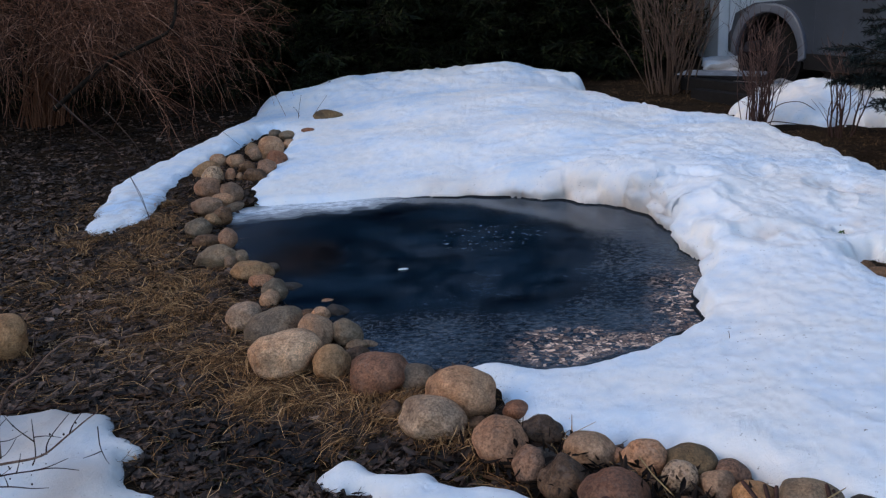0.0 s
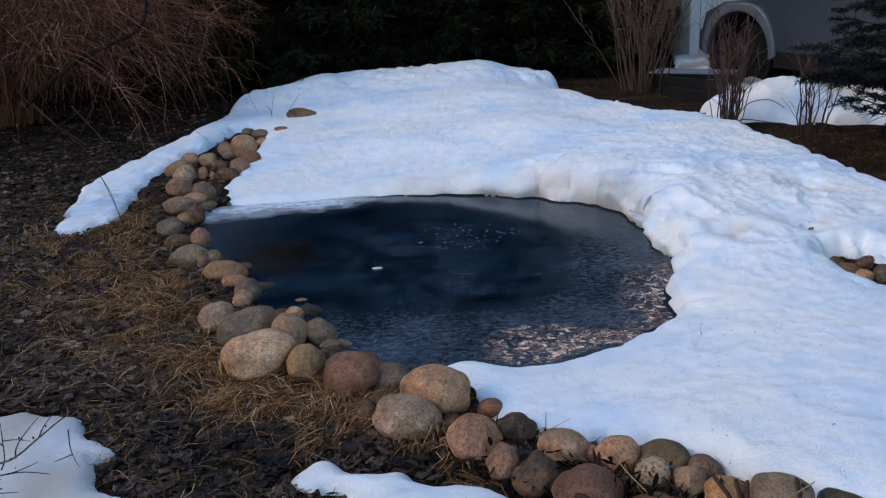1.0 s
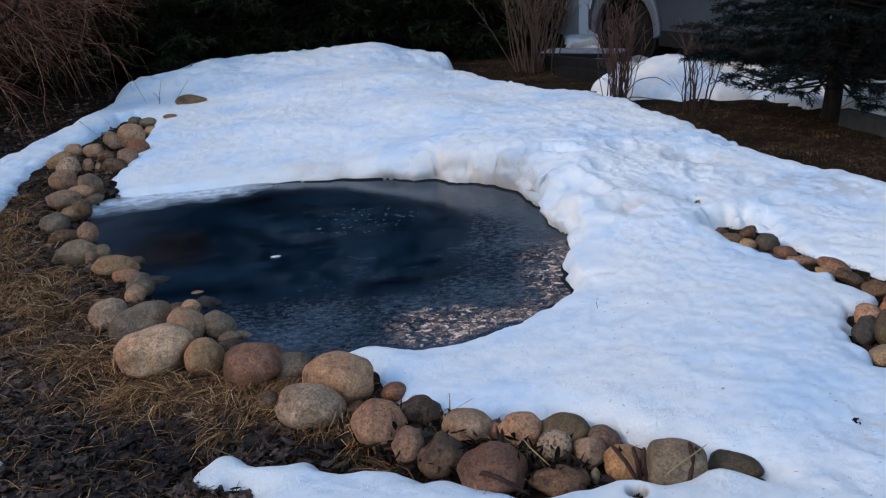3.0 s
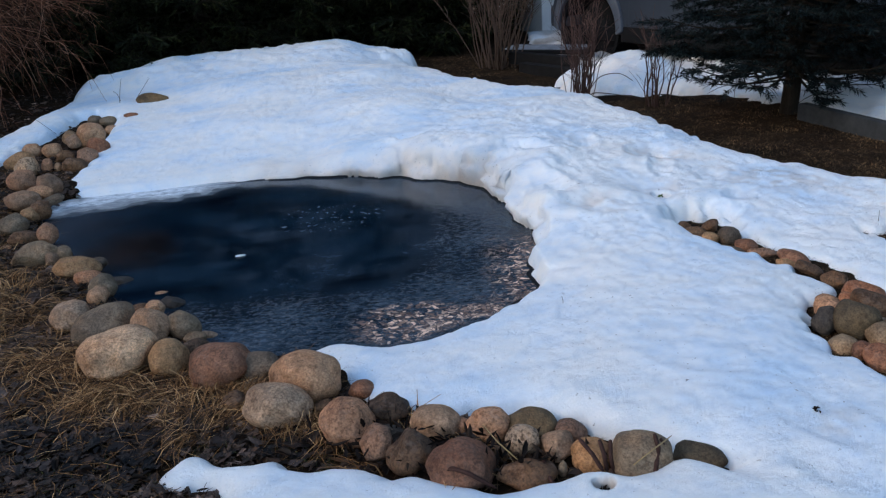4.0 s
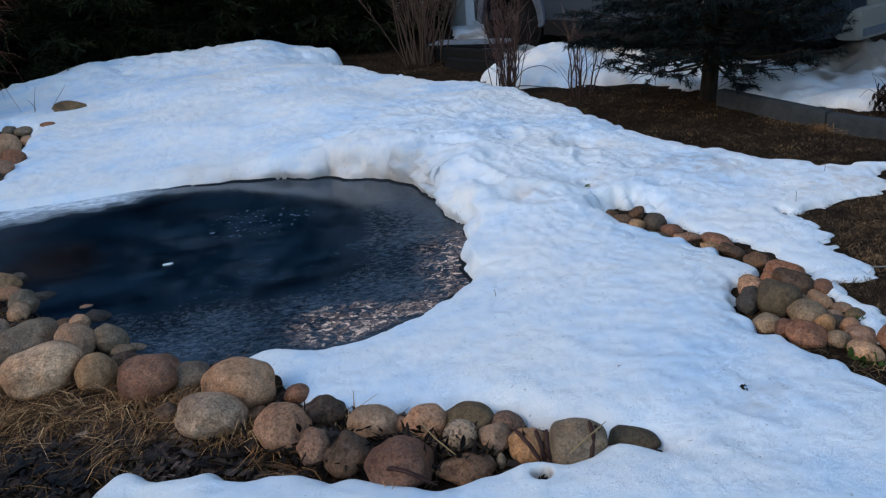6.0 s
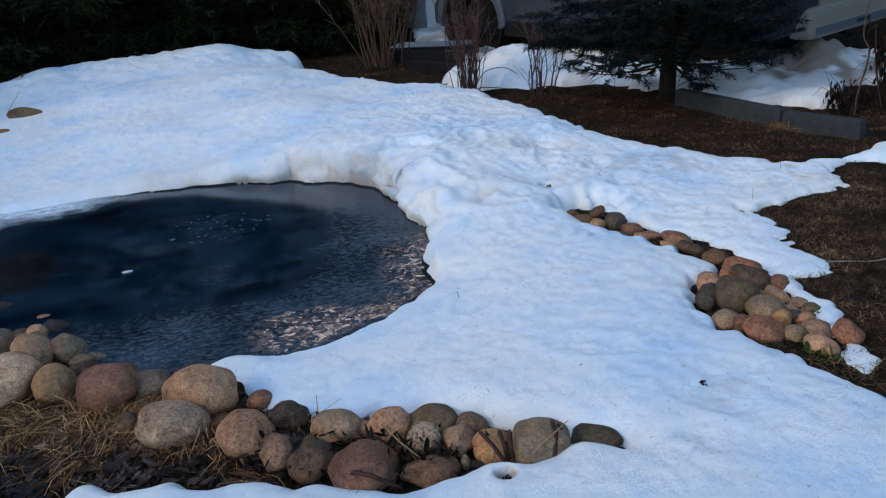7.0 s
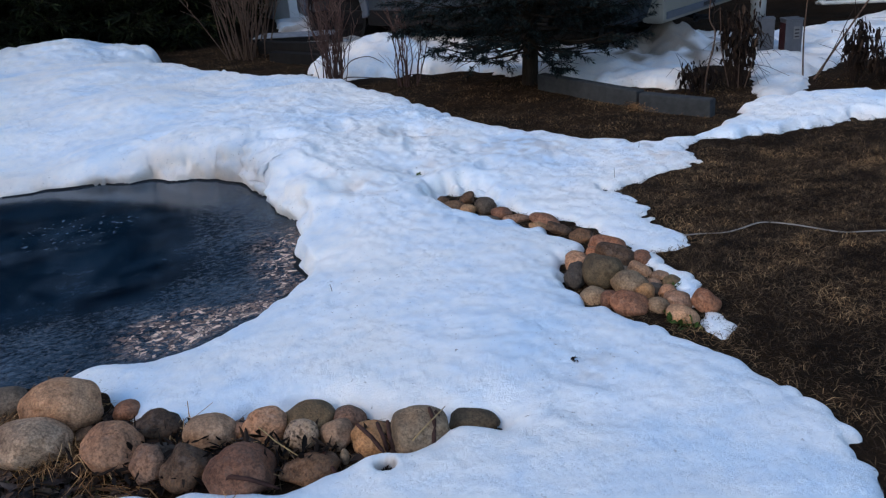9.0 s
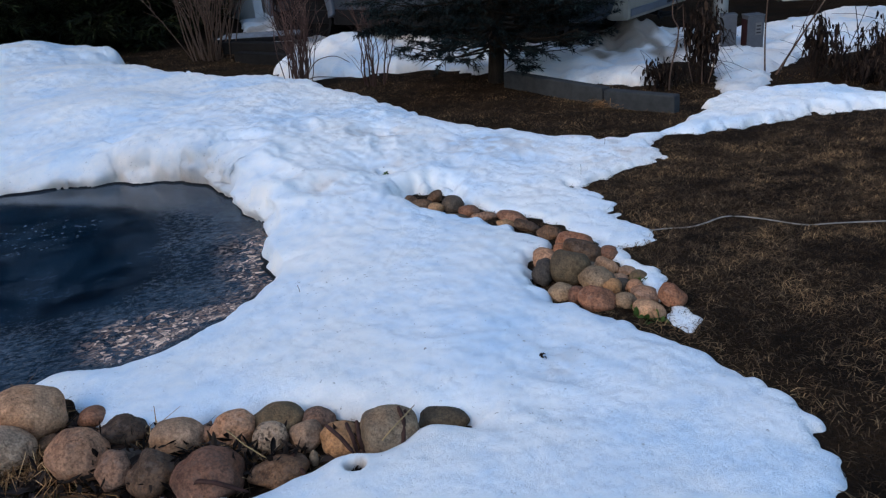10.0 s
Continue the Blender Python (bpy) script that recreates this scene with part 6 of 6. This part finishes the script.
BRANCH_FAR = [
    ([(-1.564, 2.668, 0.165), (-1.472, 2.530, 0.303), (-1.379, 2.447, 0.354), (-1.297, 2.438, 0.369), (-1.228, 2.429, 0.377), (-1.140, 2.429, 0.377)], 0.0026),
    ([(-1.380, 2.447, 0.354), (-1.325, 2.447, 0.404), (-1.288, 2.447, 0.432)], 0.0018),
    ([(-1.196, 2.429, 0.377), (-1.159, 2.429, 0.404), (-1.104, 2.429, 0.423)], 0.0016),
]
LONG_TWIG = [
    ([(-2.95, 6.75, 0.86), (-2.806, 6.6, 0.783), (-2.518, 6.3, 0.639), (-2.238, 6.0, 0.517), (-2.083, 5.75, 0.397), (-1.95, 5.5, 0.31), (-1.80, 5.30, 0.07)], 0.0034),
    ([(-2.074, 5.73, 0.389), (-1.932, 5.5, 0.28), (-1.84, 5.33, 0.06)], 0.0026),
    ([(-2.52, 6.3, 0.64), (-2.42, 6.32, 0.70), (-2.30, 6.3, 0.78)], 0.0022),
]
TANGLE = [
    ([(-1.490, 2.392, 0.174), (-1.435, 2.355, 0.266), (-1.380, 2.346, 0.349), (-1.343, 2.346, 0.386)], 0.0022),
    ([(-1.454, 2.374, 0.230), (-1.380, 2.355, 0.257), (-1.325, 2.346, 0.322)], 0.0018),
    ([(-1.408, 2.346, 0.312), (-1.352, 2.346, 0.312), (-1.288, 2.346, 0.340)], 0.0016),
    ([(-1.472, 2.318, 0.174), (-1.426, 2.300, 0.248), (-1.408, 2.300, 0.331)], 0.0020),
    ([(-1.435, 2.300, 0.239), (-1.380, 2.300, 0.220), (-1.334, 2.300, 0.248)], 0.0016),
]


def twig(branches, label, buds=0):
    rng = random.Random(len(label))
    ob = base("twig", *branches[0][0][0], label, "twig")
    o = Vector(branches[0][0][0])
    for pts, r in branches:
        p = Pile()
        p.tube([q - o for q in bent(pts)], r * 1.2, r * 0.45, 6)
        p.done("branch", PALE_TWIG if r > 0.0035 else DARK_TWIG, ob, smooth=True)
    for _ in range(buds):
        pts, r = rng.choice(branches)
        q = Vector(rng.choice(pts[1:])) - o + rand_dir(rng) * 0.012
        v, fc = ball(1)
        bud = mesh_object("bud", v * (0.0032, 0.0026, 0.0042) * rng.uniform(0.6, 1.3) + np.array(q), fc, DARK_TWIG)
        bud.parent = ob
    return ob


twig(TWIGS, "thin bare branch with dark buds over the snow", 14)
twig(LOW_TWIGS, "low dark twig lying across the snow patch", 6)
twig(TANGLE, "tangle of thin dark twigs above the snow patch", 8)
twig(DRY_STEM, "thin dry forked stem lying on the snow patch")
twig(LONG_TWIG, "long thin dark twig bent down to the snow edge")
twig(BRANCH_LEFT, "pale forked branch over the dead leaves")
twig(BRANCH_FAR, "thin bent branch arching over the dead leaves")


# ---- leaves draped on the stones ----
def strap_leaf(pts, wide=0.011, material=DEAD, label="long withered strap leaf draped over the stones"):
    q = [Vector(p) for p in pts]
    fine = []
    for i in range(len(q) - 1):
        for s in np.linspace(0, 1, 5)[(1 if i else 0):]:
            fine.append(q[i].lerp(q[i + 1], s))
    v, f = [], []
    for i, p in enumerate(fine):
        d = (fine[min(i + 1, len(fine) - 1)] - fine[max(i - 1, 0)]).normalized()
        w = d.cross(Vector((0, -0.6, 0.8))).normalized() * wide * min(1.0, 2.2 * math.sin(math.pi * (0.10 + 0.85 * i / (len(fine) - 1))))
        up = Vector((0, -0.4, 0.9)) * 0.003
        v += [p - w, p + up, p + w]
        if i:
            a = 3 * i
            f += [(a - 3, a - 2, a + 1, a), (a - 2, a - 1, a + 2, a + 1)]
    ob = mesh_object("withered_leaf", v, f, material)
    m = ob.modifiers.new("thick", "SOLIDIFY")
    m.thickness = 0.0015
    return tagged(ob, label, "leaf")


STRAP = plain_material("red_brown_leaf", (0.050, 0.022, 0.016), 0.6, 0, 0.4, 40)
for line in ([(0.81, 2.13, 0.16), (0.83, 2.07, 0.14), (0.85, 2.03, 0.10)], [(0.86, 2.09, 0.17), (0.86, 2.05, 0.14), (0.87, 2.05, 0.08)],
             [(0.89, 2.08, 0.17), (0.88, 2.05, 0.13), (0.89, 2.05, 0.08)], [(1.02, 2.06, 0.18), (1.02, 2.03, 0.15), (1.0, 2.0, 0.1), (0.96, 2.0, 0.05)],
             [(1.04, 2.06, 0.16), (1.05, 2.03, 0.12), (1.01, 2.0, 0.08)], [(0.37, 2.20, 0.08), (0.42, 2.13, 0.13), (0.46, 2.09, 0.13), (0.54, 2.08, 0.07)],
             [(0.24, 2.37, 0.06), (0.3, 2.27, 0.12), (0.32, 2.24, 0.05)], [(0.7, 2.14, 0.1), (0.7, 2.09, 0.08), (0.71, 2.06, 0.05)]):
    strap_leaf(line, 0.007, STRAP)
STRAWY = plain_material("straw", (0.34, 0.23, 0.11), 0.6, 0, 0.2, 40)
for line in ([(0.55, 2.27, 0.17), (0.58, 2.21, 0.14), (0.63, 2.15, 0.1)], [(0.91, 2.05, 0.06), (0.96, 2.0, 0.15), (1.07, 2.05, 0.17)]):
    strap_leaf(line, 0.0022, STRAWY, "single pale straw lying over the stones")

# ---- small things on ice and snow ----
v, fc = ball(3)
v = v * (1 + 0.2 * np.array([noise.noise(Vector(p * 2)) for p in v]))[:, None] * (0.028, 0.014, 0.005)
lump = tagged(mesh_object("ice_lump", v, fc, SNOW), "small white lump of snow on the dark ice", "snow lump")
lump.location = (-0.23, 4.59, 0.004)


def sprig(x, y, z, seed, count=9, size=0.03, label="small green leaves showing in a melt hole", material=GREEN):
    rng = random.Random(seed)
    ob = base("sprig", x, y, z, label, "plant")
    p = Pile()
    for _ in range(count):
        d = (rand_dir(rng) + Vector((0, 0, 0.5))).normalized()
        p.leaf(Vector((rng.gauss(0, size * .5), rng.gauss(0, size * .5), 0)), d, d.cross(rand_dir(rng)).normalized(), size * rng.uniform(.6, 1.3), size * 0.5, 0.004)
    tagged(p.done("foliage", material, ob), kind="stuff")
    return ob


sprig(1.61, 2.14, 0.03 + float(depth_at(1.61, 2.14)), 1, 10, 0.016, "small dark leaf clump melting into the snow", DEAD)
# leaves added to stand in for the dark inside of the hole
sprig(0.825, 1.972, 0.075, 5, 26, 0.022, "dead leaves filling a snow hole, dark in place of its shade", DEAD)
sprig(2.17, 4.47, 0.10, 2, 6, 0.022)
sprig(2.19, 2.24, 0.04, 3, 60, 0.05, "flat green plant among the stones")
sprig(2.33, 2.46, 0.06, 4, 24, 0.035, "small green plant among the stones")
stick([(-1.3, 8.27, 0.31), (-1.28, 8.27, 0.42), (-1.25, 8.27, 0.53)], 0.003, "thin dead stem poking through snow")
stick([(-1.16, 8.27, 0.32), (-1.1, 8.27, 0.4), (-1.01, 8.27, 0.51)], 0.003, "thin dead stem poking through snow")
stick([(-1.29, 8.27, 0.33), (-1.31, 8.27, 0.39), (-1.34, 8.27, 0.42)], 0.003, "thin dead stem poking through snow")
stick([(-3.38, 8.0, 0.61), (-3.22, 8.0, 0.42), (-2.97, 8.0, 0.2)], 0.006, "thin grey twig arching over the leaf litter")
stick([(-4.04, 9.3, 0.4), (-3.39, 9.3, 0.85), (-3.01, 9.3, 1.0), (-2.67, 9.3, 1.17), (-2.56, 9.3, 1.55)], 0.030, "dark bare limb leaning through the bush", BARK)
stick([(-2.47, 6.5, 0.76), (-2.27, 6.5, 0.47), (-2.2, 6.5, 0.27)], 0.004, "dry bent twig over the leaf litter")
stick([(1.13, 3.20, 0.06), (1.135, 3.20, 0.11), (1.13, 3.20, 0.14)], 0.002, "short dead stem poking through snow")
stick([(3.05, 3.75, 0.04), (3.06, 3.76, 0.09), (3.05, 3.75, 0.13)], 0.002, "short dead stem poking through snow")
stick([(3.55, 4.15, 0.04), (3.56, 4.15, 0.09), (3.56, 4.16, 0.14)], 0.002, "short dead stem poking through snow")
